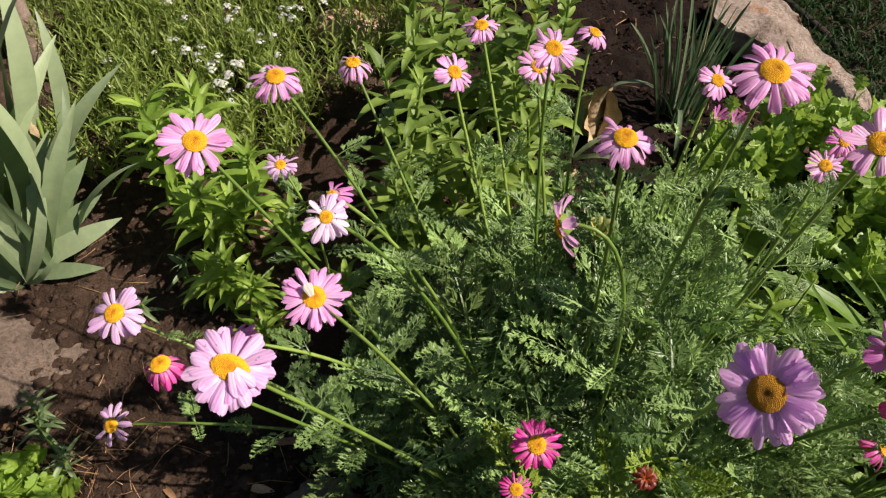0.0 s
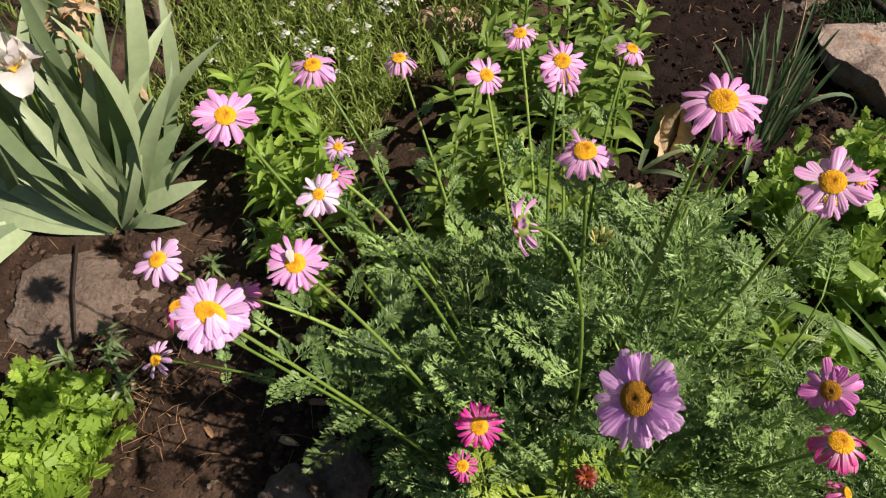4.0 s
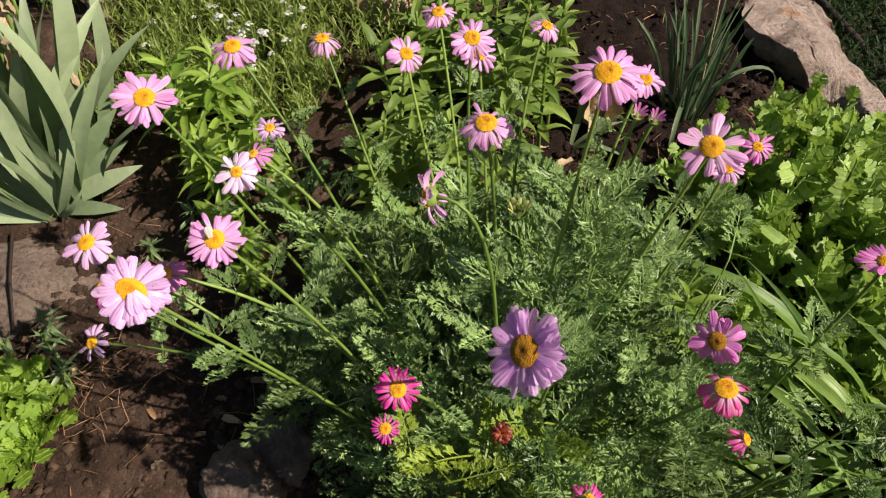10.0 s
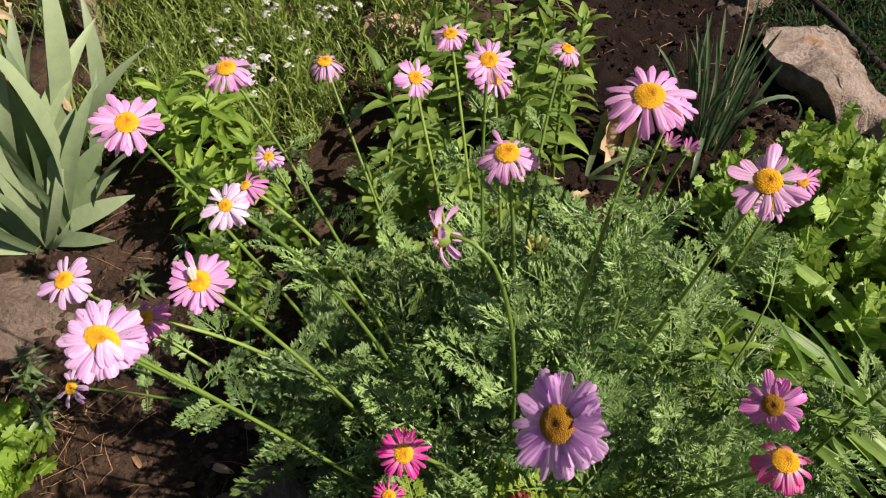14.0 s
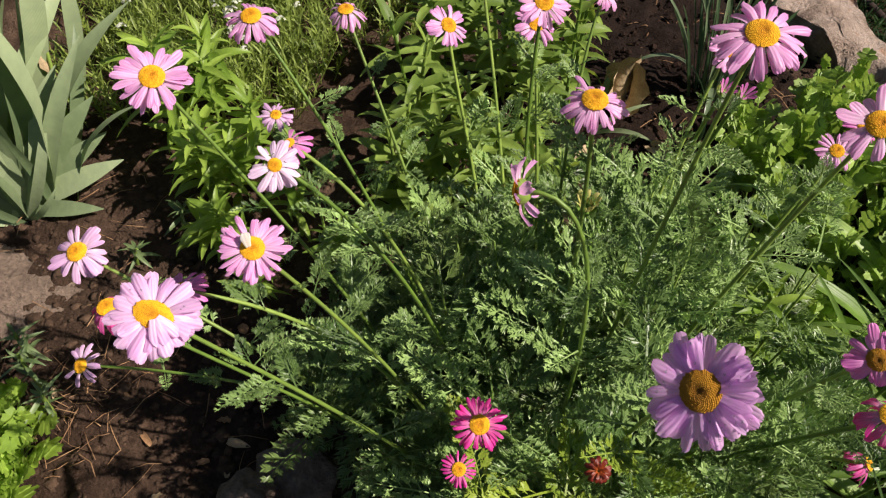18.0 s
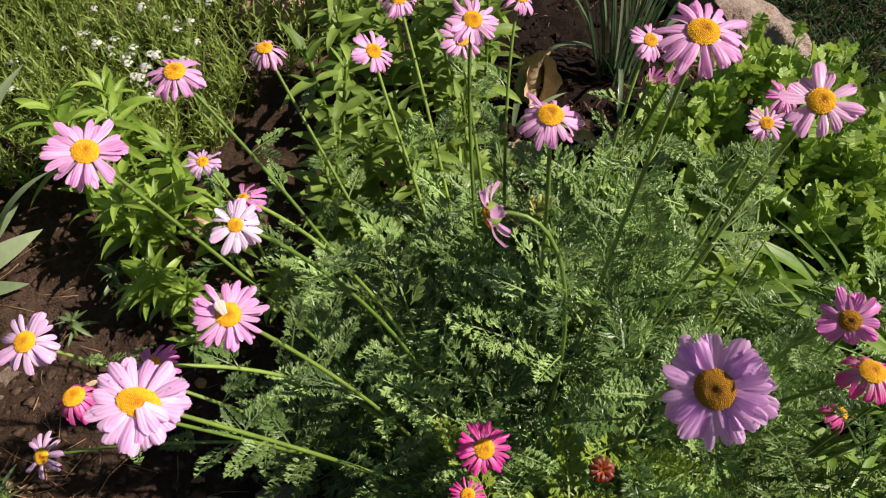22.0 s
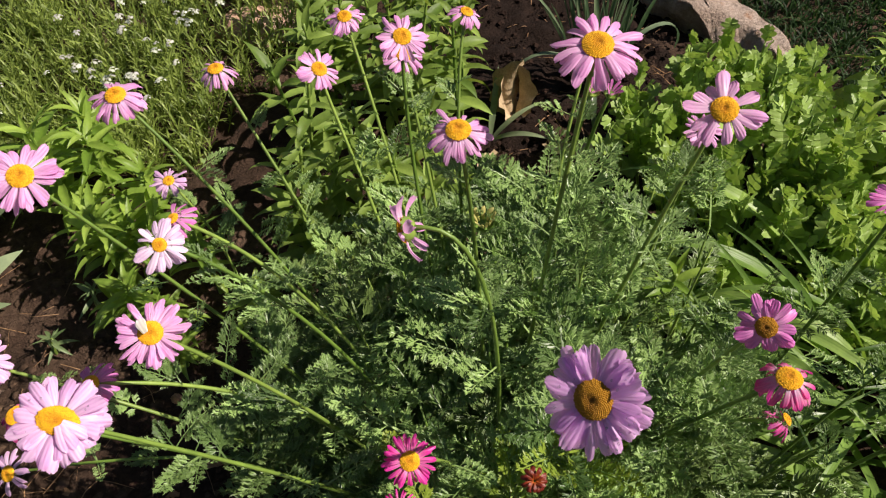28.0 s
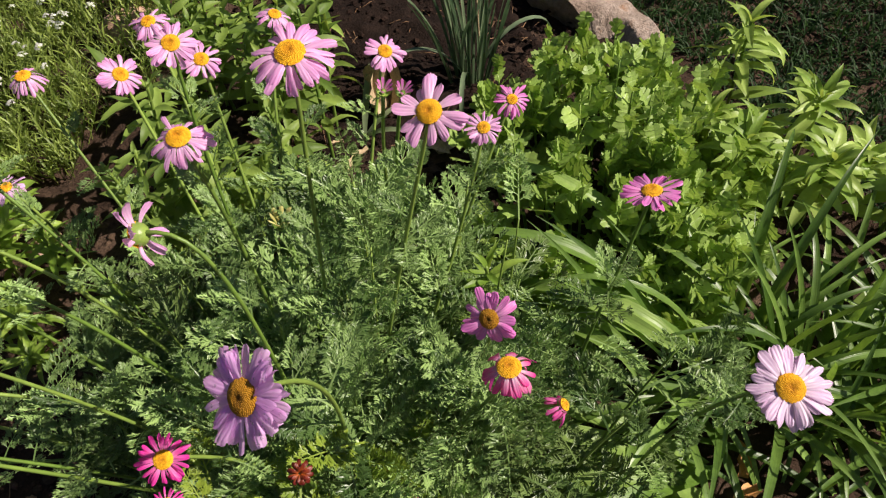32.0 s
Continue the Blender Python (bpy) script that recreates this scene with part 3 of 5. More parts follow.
CUP_MESH = mesh_of("calyx", *cup(), STEM)
FRONDS = [mesh_of("frond", *frond(0.112, 20 + k), FERN, False) for k in range(8)]
PLAIN_FRONDS = [frond(0.105, 40 + k, False) for k in range(6)]
SMALL_FRONDS = [mesh_of("leaflet", *frond(0.075, 60 + k), FERN, False) for k in range(4)]


def daisy(place, width, face, lean, material, count=20, droop=0.5, wide=1.0, base=None, sway=None, label="", disc=None, gaps=(), disc_size=1.0, long_disc=1.0, drops=0, cup_size=1.0, folded=0, bend=0.0, upright=None):
    """One painted daisy: stem from the clump, small cut leaves on it, green cup, yellow disc and each ray petal.
    face: how far it is turned to the mean camera eye rather than up; lean: what is added to that direction.
    upright and bend: a stem that rises to that point and arches over by that length behind the head."""
    head = Vector(place)
    HEADS.append(head)
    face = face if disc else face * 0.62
    n = ((MEAN_EYE - head).normalized() * face + Z * (1 - face) + Vector(lean)).normalized()
    root = Vector(base) if base else Vector((0.24 + (head.x - 0.24) * 0.3, 0.72 + (head.y - 0.72) * 0.3, 0.02))
    root.z = ground_height(root.x, root.y)
    t = thing("painted_daisy", root, label, "flower", "painted daisies")
    size = width / 0.0645
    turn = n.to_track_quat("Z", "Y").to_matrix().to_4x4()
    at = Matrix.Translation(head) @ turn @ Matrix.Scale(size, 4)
    r = random.Random(int(abs(head.x * 7919 + head.y * 3571) * 1000))
    neck = head - n * 0.045 * size
    mid = Vector(sway) if sway else root.lerp(head, 0.55) + Vector((0, 0, 0.06))
    mid = mid + Vector((r.uniform(-1, 1), r.uniform(-1, 1), r.uniform(-0.5, 1))) * 0.035
    mid = mid + Vector((root.x - mid.x, root.y - mid.y, 0)) * 0.15 + Z * 0.035
    end = head - n * 0.003 * size
    if upright:
        pts = curve(root, Vector(upright), head - n * bend, end, 18)
    else:
        pts = curve(root, root.lerp(mid, 0.8), mid.lerp(neck, 0.75), end, 18)
    radii = [0.0023 - 0.0006 * i / 18 for i in range(18)] + [0.0034 * size]
    part("stem", mesh_of("stem", *tube(pts, radii), STEM), t)
    bloom = part("flower_head", CUP_MESH, t, at @ Matrix.Translation((0, 0, -0.0035)) @ Matrix.Scale(cup_size, 4))
    part("disc", disc or DISCS[r.randrange(3)], bloom, at @ Matrix.Rotation(r.random() * 6, 4, "Z") @ Matrix.Diagonal((disc_size * long_disc * 0.94, disc_size * 0.94, disc_size * 0.94, 1)))
    spin = r.random() * 6.28
    count = round(count * 1.75)
    bunch, laid = r.random() * 6.28, []
    for k in range(count):
        if k in gaps:
            continue
        a = 6.2832 * k / count
        a += spin + 0.1 * math.sin(3 * a + bunch) + r.gauss(0, 0.07)
        level = Matrix.Translation((0, 0.0082 * disc_size, -0.0004 - 0.0011 * (k % 3)))
        tilt = Matrix.Rotation(r.gauss(0.02, 0.13), 4, "X") @ Matrix.Rotation(r.gauss(0, 0.24), 4, "Y") @ Matrix.Rotation(r.gauss(0, 0.07), 4, "Z")
        s = r.uniform(0.78, 1.08)
        bent = max(0.05, droop * 1.1 + 0.06 + r.choice((-0.25, -0.1, 0.0, 0.1, 0.3)))
        me = petal_mesh(material, bent, wide, r.randrange(5))
        m = at @ Matrix.Rotation(a, 4, "Z") @ level @ tilt @ Matrix.Diagonal((s * r.uniform(0.8, 1.15), s * r.uniform(0.9, 1.06), s, 1))
        part("petal", me, bloom, m)
        laid.append((me, m))
    for k in range(folded):
        part("petal", petal_mesh(material, 0.5, wide, k), bloom, at @ Matrix.Rotation(3.3 + 0.42 * (k - 1), 4, "Z") @ Matrix.Translation((0, 0.0045, 0.0052)) @ Matrix.Rotation(-0.25, 4, "X") @ Matrix.Scale(0.78, 4))
    for k in range(drops):
        me, m = laid[r.randrange(len(laid))]
        v = me.vertices[r.randrange(3, 9) * 9 + r.randrange(2, 7)]
        normal = (m.to_3x3() @ v.normal).normalized()
        normal = normal if normal.dot(n) > 0 else -normal
        part("water_drop", DROP_MESH, bloom, Matrix.Translation(m @ v.co + normal * 0.0002) @ normal.to_track_quat("Z", "Y").to_matrix().to_4x4() @ Matrix.Scale(r.uniform(0.5, 1.2), 4))
    for k in range(r.randrange(10, 14)):
        i = r.randrange(3, 15)
        a = r.random() * 6.28
        part("leaf", SMALL_FRONDS[r.randrange(4)], t, aim(pts[i], heading(a, r.uniform(0.2, 0.9)), r.uniform(-0.4, 0.4), (1.35 - 0.06 * i) * r.uniform(0.75, 1.15)))
    return t


pinkish = "pink painted daisy with a yellow disc on a slender green stem"
daisy((-0.082, 0.872, 0.615), 0.060, 0.25, (0.0, -0.1, 0), PINK, 24, 0.9, 0.9, label=pinkish, sway=(0.06, 0.80, 0.42))
daisy((-0.024, 1.001, 0.541), 0.055, 0.15, (0.0, 0.0, 0), PINK, 15, 1.0, 0.8, label="half-withered pink painted daisy with drooping petals and a yellow disc", sway=(0.10, 0.88, 0.33))
daisy((-0.133, 0.757, 0.629), 0.066, 0.75, (0.0, 0.0, 0), PINK, 18, 0.25, 1.15, label="fully open pink painted daisy with a broad yellow disc", sway=(0.02, 0.72, 0.40))
daisy((-0.007, 0.675, 0.619), 0.053, 0.6, (0.1, -0.3, -0.1), BLUSH, 15, 0.5, 1.1, label="pale pink painted daisy with sparse petals and a small disc", sway=(0.13, 0.66, 0.52), gaps=(3, 7, 11), disc_size=0.65)
daisy((-0.010, 0.720, 0.600), 0.045, 0.35, (-0.3, 0.0, 0), HOT, 13, 0.8, 0.9, label="withered pink painted daisy with curled hanging petals", sway=(0.1, 0.72, 0.5), gaps=(2, 3, 8), disc_size=0.7)
daisy((-0.012, 0.611, 0.594), 0.057, 0.75, (0.05, -0.1, 0), PINK, 26, 0.35, 0.9, label="dense pink painted daisy with a white blot on its disc", sway=(0.10, 0.64, 0.36))
daisy((-0.256, 0.710, 0.433), 0.066, 0.5, (-0.25, -0.1, 0), PALE, 15, 0.55, 1.15, label="pale pink painted daisy leaning out over the soil", sway=(-0.08, 0.66, 0.36))
daisy((-0.067, 0.547, 0.590), 0.072, 0.62, (0.0, -0.1, 0), PALE, 21, 0.5, 1.45, label="large pale pink painted daisy with a lopsided double disc", sway=(0.06, 0.58, 0.38), disc_size=0.85, long_disc=1.5, drops=18, folded=3)
daisy((-0.100, 0.630, 0.500), 0.050, 0.3, (-0.2, -0.2, 0.0), HOT, 15, 0.7, 1.0, label="deep pink painted daisy hidden behind a larger one", sway=(0.08, 0.66, 0.42))
daisy((-0.171, 0.620, 0.478), 0.055, 0.1, (-0.05, 0.0, 0), MAGENTA, 19, 1.6, 0.85, label="young magenta painted daisy with drooping petals", sway=(-0.06, 0.66, 0.22), disc_size=1.05)
daisy((-0.319, 0.686, 0.234), 0.058, 0.3, (-0.4, -0.4, 0.0), PALE, 12, 0.5, 1.0, label="small pale lilac daisy on a nearly level stem above the soil", sway=(-0.04, 0.70, 0.27), base=(0.16, 0.72, 0), gaps=(4, 9))
daisy((0.169, 0.536, 0.495), 0.044, 0.62, (0.05, -0.25, 0), MAGENTA, 20, 0.35, 0.8, label="magenta painted daisy with short petals and an orange disc", sway=(0.22, 0.6, 0.34), disc_size=1.1)
daisy((0.155, 0.522, 0.439), 0.030, 0.6, (0.0, -0.2, 0), MAGENTA, 16, 0.4, 0.7, label="small half-open magenta daisy with an orange disc", sway=(0.2, 0.58, 0.3), disc_size=1.2)
daisy((0.283, 0.475, 0.684), 0.063, 0.75, (-0.6, -0.15, 0.0), LILAC, 26, 0.2, 1.35, label="large lilac painted daisy with wet petals and a brown-gold disc", sway=(0.36, 0.58, 0.55), disc=DISC_DARK, disc_size=1.08, drops=34)
daisy((0.439, 0.574, 0.580), 0.049, 0.7, (-0.4, -0.45, 0), HOT, 11, 0.35, 1.5, label="deep pink daisy with a dark ochre disc", sway=(0.5, 0.62, 0.45), disc=DISC_DARK)
daisy((0.449, 0.541, 0.562), 0.052, 0.15, (0.0, 0.05, 0), WHITE_ROOTED, 20, 1.45, 1.05, label="magenta daisy with drooping white-rooted petals and a domed yellow disc", sway=(0.48, 0.6, 0.4), disc_size=1.12)
daisy((0.515, 0.590, 0.389), 0.048, 0.1, (0.8, -0.1, -0.2), MAGENTA, 17, 1.7, 0.8, label="opening magenta daisy bud turned sideways", sway=(0.48, 0.64, 0.3), disc_size=0.8)
daisy((0.229, 0.691, 0.693), 0.052, 0.18, (0.0, -0.1, 0), PINK, 18, 0.95, 0.95, label="pink painted daisy with hanging petals and a domed yellow disc", sway=(0.24, 0.70, 0.48), disc_size=1.1)
daisy((0.323, 0.692, 0.754), 0.062, 0.3, (0.0, -0.12, 0), PINK, 24, 0.6, 1.0, label="tall pink painted daisy with a wide yellow disc", sway=(0.31, 0.71, 0.5), disc_size=1.05)
daisy((0.384, 0.935, 0.567), 0.047, 0.6, (0.3, -0.1, 0), PINK, 18, 0.5, 0.95, label=pinkish, sway=(0.36, 0.88, 0.4))
daisy((0.412, 0.675, 0.703), 0.058, 0.62, (-0.1, -0.15, 0), PINK, 8, 0.3, 1.55, label="pink painted daisy with few broad petals", sway=(0.38, 0.68, 0.48), gaps=(4,))
daisy((0.472, 0.820, 0.548), 0.041, 0.6, (0.05, -0.1, 0), PINK, 18, 0.35, 0.8, label="small pink painted daisy with a bright yellow disc", sway=(0.45, 0.79, 0.38))
daisy((0.509, 0.866, 0.540), 0.045, 0.65, (0.2, -0.2, 0), HOT, 16, 0.5, 0.8, label="small deep pink daisy with an orange disc", sway=(0.48, 0.82, 0.38), disc_size=0.8)
daisy((0.097, 0.961, 0.557), 0.052, 0.6, (0.35, -0.1, 0), PINK, 18, 0.3, 0.95, label=pinkish, sway=(0.12, 0.93, 0.36))
daisy((0.127, 1.021, 0.579), 0.050, 0.3, (0.0, -0.1, 0), PINK, 20, 0.85, 0.95, label="pink painted daisy with hanging petals on a straight stem", sway=(0.15, 0.95, 0.38))
daisy((0.192, 0.867, 0.653), 0.052, 0.6, (0.1, -0.1, 0), PINK, 18, 0.4, 0.95, label=pinkish, sway=(0.2, 0.84, 0.42))
daisy((0.189, 0.951, 0.572), 0.050, 0.45, (0.2, -0.1, 0), PINK, 18, 0.5, 0.9, label="pink painted daisy tucked close behind another", sway=(0.22, 0.86, 0.4))
daisy((0.263, 1.037, 0.560), 0.047, 0.2, (0.35, 0.0, 0), PINK, 17, 0.95, 0.9, label="pink painted daisy tilted sideways with hanging petals", sway=(0.25, 0.96, 0.38))
daisy((0.183, 0.654, 0.634), 0.064, 0.0, (-1.2, 0.2, -1.42), PINK, 6, 0.6, 1.4, label="nodding pink daisy seen from behind its green cup", base=(0.25, 0.7, 0), upright=(0.25, 0.6, 0.45), bend=0.09, gaps=(2, 5), cup_size=0.9)
daisy((0.605, 0.700, 0.560), 0.060, 0.0, (-0.08, 0.2, 0), HOT, 15, 0.1, 1.05, label="flat open pink daisy above the long arching leaves", sway=(0.57, 0.70, 0.4), base=(0.55, 0.72, 0), disc_size=0.95)
daisy((0.665, 0.512, 0.525), 0.070, 0.85, (0.22, -0.1, 0), BLUSH, 22, 0.25, 1.2, label="large pale pink daisy with an orange-gold disc", sway=(0.66, 0.6, 0.35), base=(0.6, 0.62, 0))
daisy((0.358, 0.500, 0.390), 0.038, 0.55, (0.1, -0.1, 0), MAGENTA, 18, 0.5, 0.8, label="small magenta daisy low in the foliage", sway=(0.36, 0.55, 0.25), disc_size=1.2)
daisy((-0.150, 1.040, 0.340), 0.055, 0.35, (0.05, -0.1, 0), PALE, 17, 0.6, 0.95, label="small pale pink daisy nestled in a young lily rosette", sway=(-0.12, 1.05, 0.2), base=(-0.1, 1.0, 0), disc_size=0.85)
HEADS.append(Vector((0.268, 0.533, 0.441)))

# ---- feathery foliage of the daisy clump ----
clump = thing("daisy_foliage", (0.25, 0.72, 0.0), "dense clump of feathery grey-green fern-like daisy leaves on the soil", "foliage")
extra = []
r = random.Random(5)
near_count = 0
placed = []
# Rough direction to the camera; fronds along it are dropped to fit the view.
TO_CAMERA = Vector((0.0, -0.5, 0.85)).normalized()
CLEAR = HEADS + [Vector(v) for v in ((0.22, 0.635, 0.62), (0.238, 0.61, 0.57), (0.24, 0.61, 0.5), (0.24, 0.61, 0.45), (0.468, 0.785, 0.365), (0.45, 0.78, 0.35), (0.49, 0.79, 0.35), (0.49, 0.87, 0.29), (0.47, 0.85, 0.3), (0.58, 0.89, 0.23), (0.64, 0.85, 0.24), (0.68, 0.82, 0.22), (0.62, 0.64, 0.2), (0.54, 0.62, 0.2), (0.58, 0.63, 0.2), (0.5, 0.6, 0.2), (0.6, 0.8, 0.3), (0.64, 0.75, 0.28), (0.56, 0.84, 0.3))]


def hides_or_shades(p):
    """Fronds are left out where they would hide a CLEAR point from the camera, or block its sunny side."""
    for h in CLEAR:
        for w, far, near in ((TO_CAMERA, 0.3, 0.026), (SUN, 0.12, 0.026)):
            along = (p - h).dot(w)
            if 0 < along < far and (p - h - w * along).length < near:
                return True
    return False


while len(placed) < 80:
    a, q = r.random() * 6.283, math.sqrt(r.random())
    x, y = 0.28 + 0.33 * q * math.cos(a), 0.73 + 0.25 * q * math.sin(a)
    if x < 0.2 and y < 0.68:
        x, y = x + 0.14, y + 0.04
    if (x > 0.47 and y > 0.82) or x > 0.56 or any((x - u) ** 2 + (y - v) ** 2 < 0.036 ** 2 for u, v in placed):
        continue
    placed.append((x, y))
placed += [(0.64, 0.64), (0.68, 0.66), (0.60, 0.62), (0.36, 0.86), (0.41, 0.82), (0.45, 0.87), (0.38, 0.91), (0.33, 0.93), (0.46, 0.80), (0.50, 0.78), (0.42, 0.91), (0.10, 0.58), (0.14, 0.56)]
# Bright fronds go to the sunny right first; the left is coloured dark.
for x, y in sorted(placed, key=lambda p: -p[0]):
    q = min(1.0, math.hypot((x - 0.28) / 0.33, (y - 0.73) / 0.25))
    high = (0.45 - 0.2 * q * q + 0.22 * (x - 0.28)) * r.uniform(0.5, 1.15)
    root = Vector((x * 0.8 + 0.05, y * 0.8 + 0.142, ground_height(x, y)))
    top = Vector((x + r.uniform(-0.03, 0.03), y + r.uniform(-0.03, 0.03), high))
    pts = curve(root, root.lerp(top, 0.3) + Z * 0.03, root.lerp(top, 0.7) + Z * 0.03, top, 8)
    part("shoot", mesh_of("shoot", *tube(pts, [0.0026 - 0.0015 * i / 8 for i in range(9)], 5), STEM), clump)
    turn = r.random() * 6.283
    for k in range(11):
        v = 8 - 0.62 * k
        p = pts[int(v)].lerp(pts[min(8, int(v) + 1)], v - int(v))
        az = turn + k * 2.4 + r.uniform(-0.4, 0.4)
        lift = (1.15, 0.8, 0.65, 0.5, 0.42, 0.35, 0.3, 0.2, 0.1, 0.1, 0.0)[k] + r.uniform(-0.35, 0.35)
        m = aim(p, heading(az, lift), r.uniform(-0.5, 0.5), (0.65, 0.9, 1.05, 1.15, 1.15, 1.15, 1.15, 1.1, 1.1, 1.1, 1.1)[k] * r.uniform(0.75, 1.15))
        if any(hides_or_shades(m @ Vector((0, d, 0))) for d in (0.03, 0.07, 0.11)):
            continue
        if k < 5 and r.random() < 0.85 and near_count < 300:
            near_count += 1
            part("frond", FRONDS[r.randrange(8)], clump, m)
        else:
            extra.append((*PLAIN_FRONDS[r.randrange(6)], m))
# Lower and left fronds, with shade put into their colour.
part("lower_fronds", mesh_of("lower_fronds", *joined(extra), FERN_SHADED, False), clump, kind="stuff")

# ---- iris ----
sword = lambda v: min(1.0, 0.5 + 1.5 * v) * (1.0 if v < 0.58 else max(0.0, 1 - ((v - 0.58) / 0.43) ** 1.8))
IRIS_LEAVES = [mesh_of("leaf", *blade(0.48, w, b, 0.14, 16, sword, tw, 0.04, 2, arc), IRIS) for w, b, tw, arc in ((0.036, 0.3, 0.5, 0.1), (0.042, 0.6, -0.7, -0.12), (0.04, 0.9, 0.5, 0.14), (0.036, 1.1, 0.3, -0.1), (0.034, 1.5, -0.2, 0.1), (0.03, 0.3, 1.2, -0.15))]


def iris(base, fan, leaves, seed, label, size=1.0):
    """A fan of sword leaves that spring from one root, all in nearly one plane."""
    rr = random.Random(seed)
    z = ground_height(*base)
    t = thing("iris_plant", (*base, z), label, "iris", "iris plants")
    side = Vector((math.cos(fan), math.sin(fan), 0))
    for k in range(leaves):
        u = (k / max(1, leaves - 1) - 0.5) * 2
        lift = radians(90 - abs(u) ** 1.3 * (24 if u > 0 else 42)) + rr.uniform(-0.08, 0.08)
        d = side * math.copysign(math.cos(lift), u) + Z * math.sin(lift) + Vector((0, rr.uniform(-0.2, 0.12), 0))
        across = d.cross(Vector((0.75 + rr.gauss(0, 0.8), -0.6 + rr.gauss(0, 0.6), 0.3)))
        p = Vector((*base, z - 0.01)) + side * u * 0.04 + Vector((0, rr.uniform(-0.015, 0.015), 0))
        me = IRIS_LEAVES[(0, 1, 5, 2)[k % 4] if abs(u) < 0.8 else 2]
        part("leaf", me, t, faced(p, d, across, size * rr.uniform(0.55, 1.1)))
    return t


irises = "clump of broad grey-green sword-shaped iris leaves"
iris((-0.64, 1.05), 0.1, 9, 1, irises, 0.95)
iris((-0.75, 1.06), -0.2, 8, 2, irises)
iris((-0.69, 1.13), 0.2, 8, 3, irises)
iris((-0.81, 1.14), -0.1, 8, 4, irises, 1.1)
iris((-0.74, 1.22), 0.2, 8, 5, irises, 1.1)
iris((-0.90, 1.05), 0.1, 6, 6, irises)
iris((-0.93, 1.22), -0.2, 6, 7, irises)
for n in range(7):
    iris((-0.60 - 0.05 * n, 1.06 + 0.06 * (n * 2 % 5)), 0.5 - 0.3 * (n % 4), 4, 20 + n, irises, 0.7 + 0.07 * (n % 5))
iris((-0.70, 1.09), 0.0, 5, 11, irises, 0.85)
iris((-0.78, 1.10), 0.3, 5, 12, irises, 0.8)
iris((-0.84, 1.08), -0.3, 5, 13, irises, 0.9)
low_iris = thing("iris_plant", (-0.64, 1.04, 0.06), "low spreading iris leaves spread over the soil like a fan", "iris", "iris plants")
WIDE_IRIS = mesh_of("leaf", *blade(0.42, 0.066, 0.6, 0.1, 16, sword, 0.1, 0.015), IRIS)
for az, lift, s in ((2.6, 0.95, 0.95), (2.8, 0.8, 0.95), (2.95, 0.65, 0.9), (3.1, 0.52, 0.9), (3.25, 0.4, 0.85), (3.4, 0.28, 0.75), (2.7, 1.15, 0.9)):
    part("leaf", WIDE_IRIS, low_iris, faced((-0.64 - 0.01 * lift, 1.04, 0.06), heading(az, lift), heading(az, lift).cross(Vector((0.6, -0.55, 0.7 + 0.3 * math.sin(az * 9)))), s))
for az, lift, s in ((0.35, 0.85, 0.62), (0.2, 0.7, 0.55), (0.05, 0.55, 0.55), (0.5, 1.05, 0.66), (-0.2, 0.35, 0.42)):
    part("leaf", WIDE_IRIS, low_iris, faced((-0.66, 1.06, 0.06), heading(az, lift), heading(az, lift).cross(Vector((0.5, -0.6, 0.8))), s))
for az, lift, s in ((4.3, 0.35, 0.6), (4.0, 0.25, 0.7), (4.6, 0.2, 0.5)):
    part("leaf", WIDE_IRIS, low_iris, faced((-0.80, 1.02, 0.07), heading(az, lift), heading(az, lift).cross(Vector((0.5, -0.3, 0.8))), s))
for az, lift, s in ((-0.1, 0.95, 0.5), (0.2, 1.05, 0.55), (-0.5, 0.6, 0.3), (0.5, 1.1, 0.6)):
    part("leaf", IRIS_LEAVES[3], low_iris, faced((-0.63, 1.04, 0.06), heading(az, lift), Vector((0.3, 0.3, -1)), s))
for x, y, h, sway in ((-0.61, 1.10, 0.385, -0.014), (-0.60, 1.20, 0.30, -0.01), (-0.63, 1.09, 0.44, -0.02), (-0.58, 1.08, 0.48, -0.015), (-0.66, 1.2, 0.43, -0.02)):
    z = ground_height(x, y)
    stalk = thing("iris_stalk", (x, y, z), "spent iris flower stalk with papery brown sheaths", "flower stalk", "iris stalks")
    pts = curve(Vector((x, y, z)), Vector((x, y, h * 0.4)), Vector((x + sway * 0.5, y + 0.02, h * 0.7)), Vector((x + sway, y + 0.06, h)), 8)
    part("stem", mesh_of("stem", *tube(pts, [0.005 - 0.0003 * i for i in range(9)]), STEM), stalk)
    for k in (6, 7, 8):
        part("sheath", mesh_of("sheath", *blade(0.055, 0.02, 0.4, 0.9, 6, ripple=0.3), HUSK), stalk, aim(pts[k] - Z * 0.01, heading(rng.uniform(0, 6), 1.25), rng.uniform(0, 6), rng.uniform(0.6, 1.0)), "papery brown sheath")

# ---- long strap leaves ----
strap = lambda v: min(1.0, 0.55 + 2.2 * v) * (1 if v < 0.35 else (1 - ((v - 0.35) / 0.66) ** 1.7))
STRAPS = [mesh_of("leaf", *blade(0.52, 0.0175, b, 0.45, 16, strap, tw, wide=1), DAYLILY) for b, tw in ((0.9, 0.2), (1.4, -0.3), (2.0, 0.2), (2.5, -0.4), (0.5, 0.6), (1.7, 0.5))]


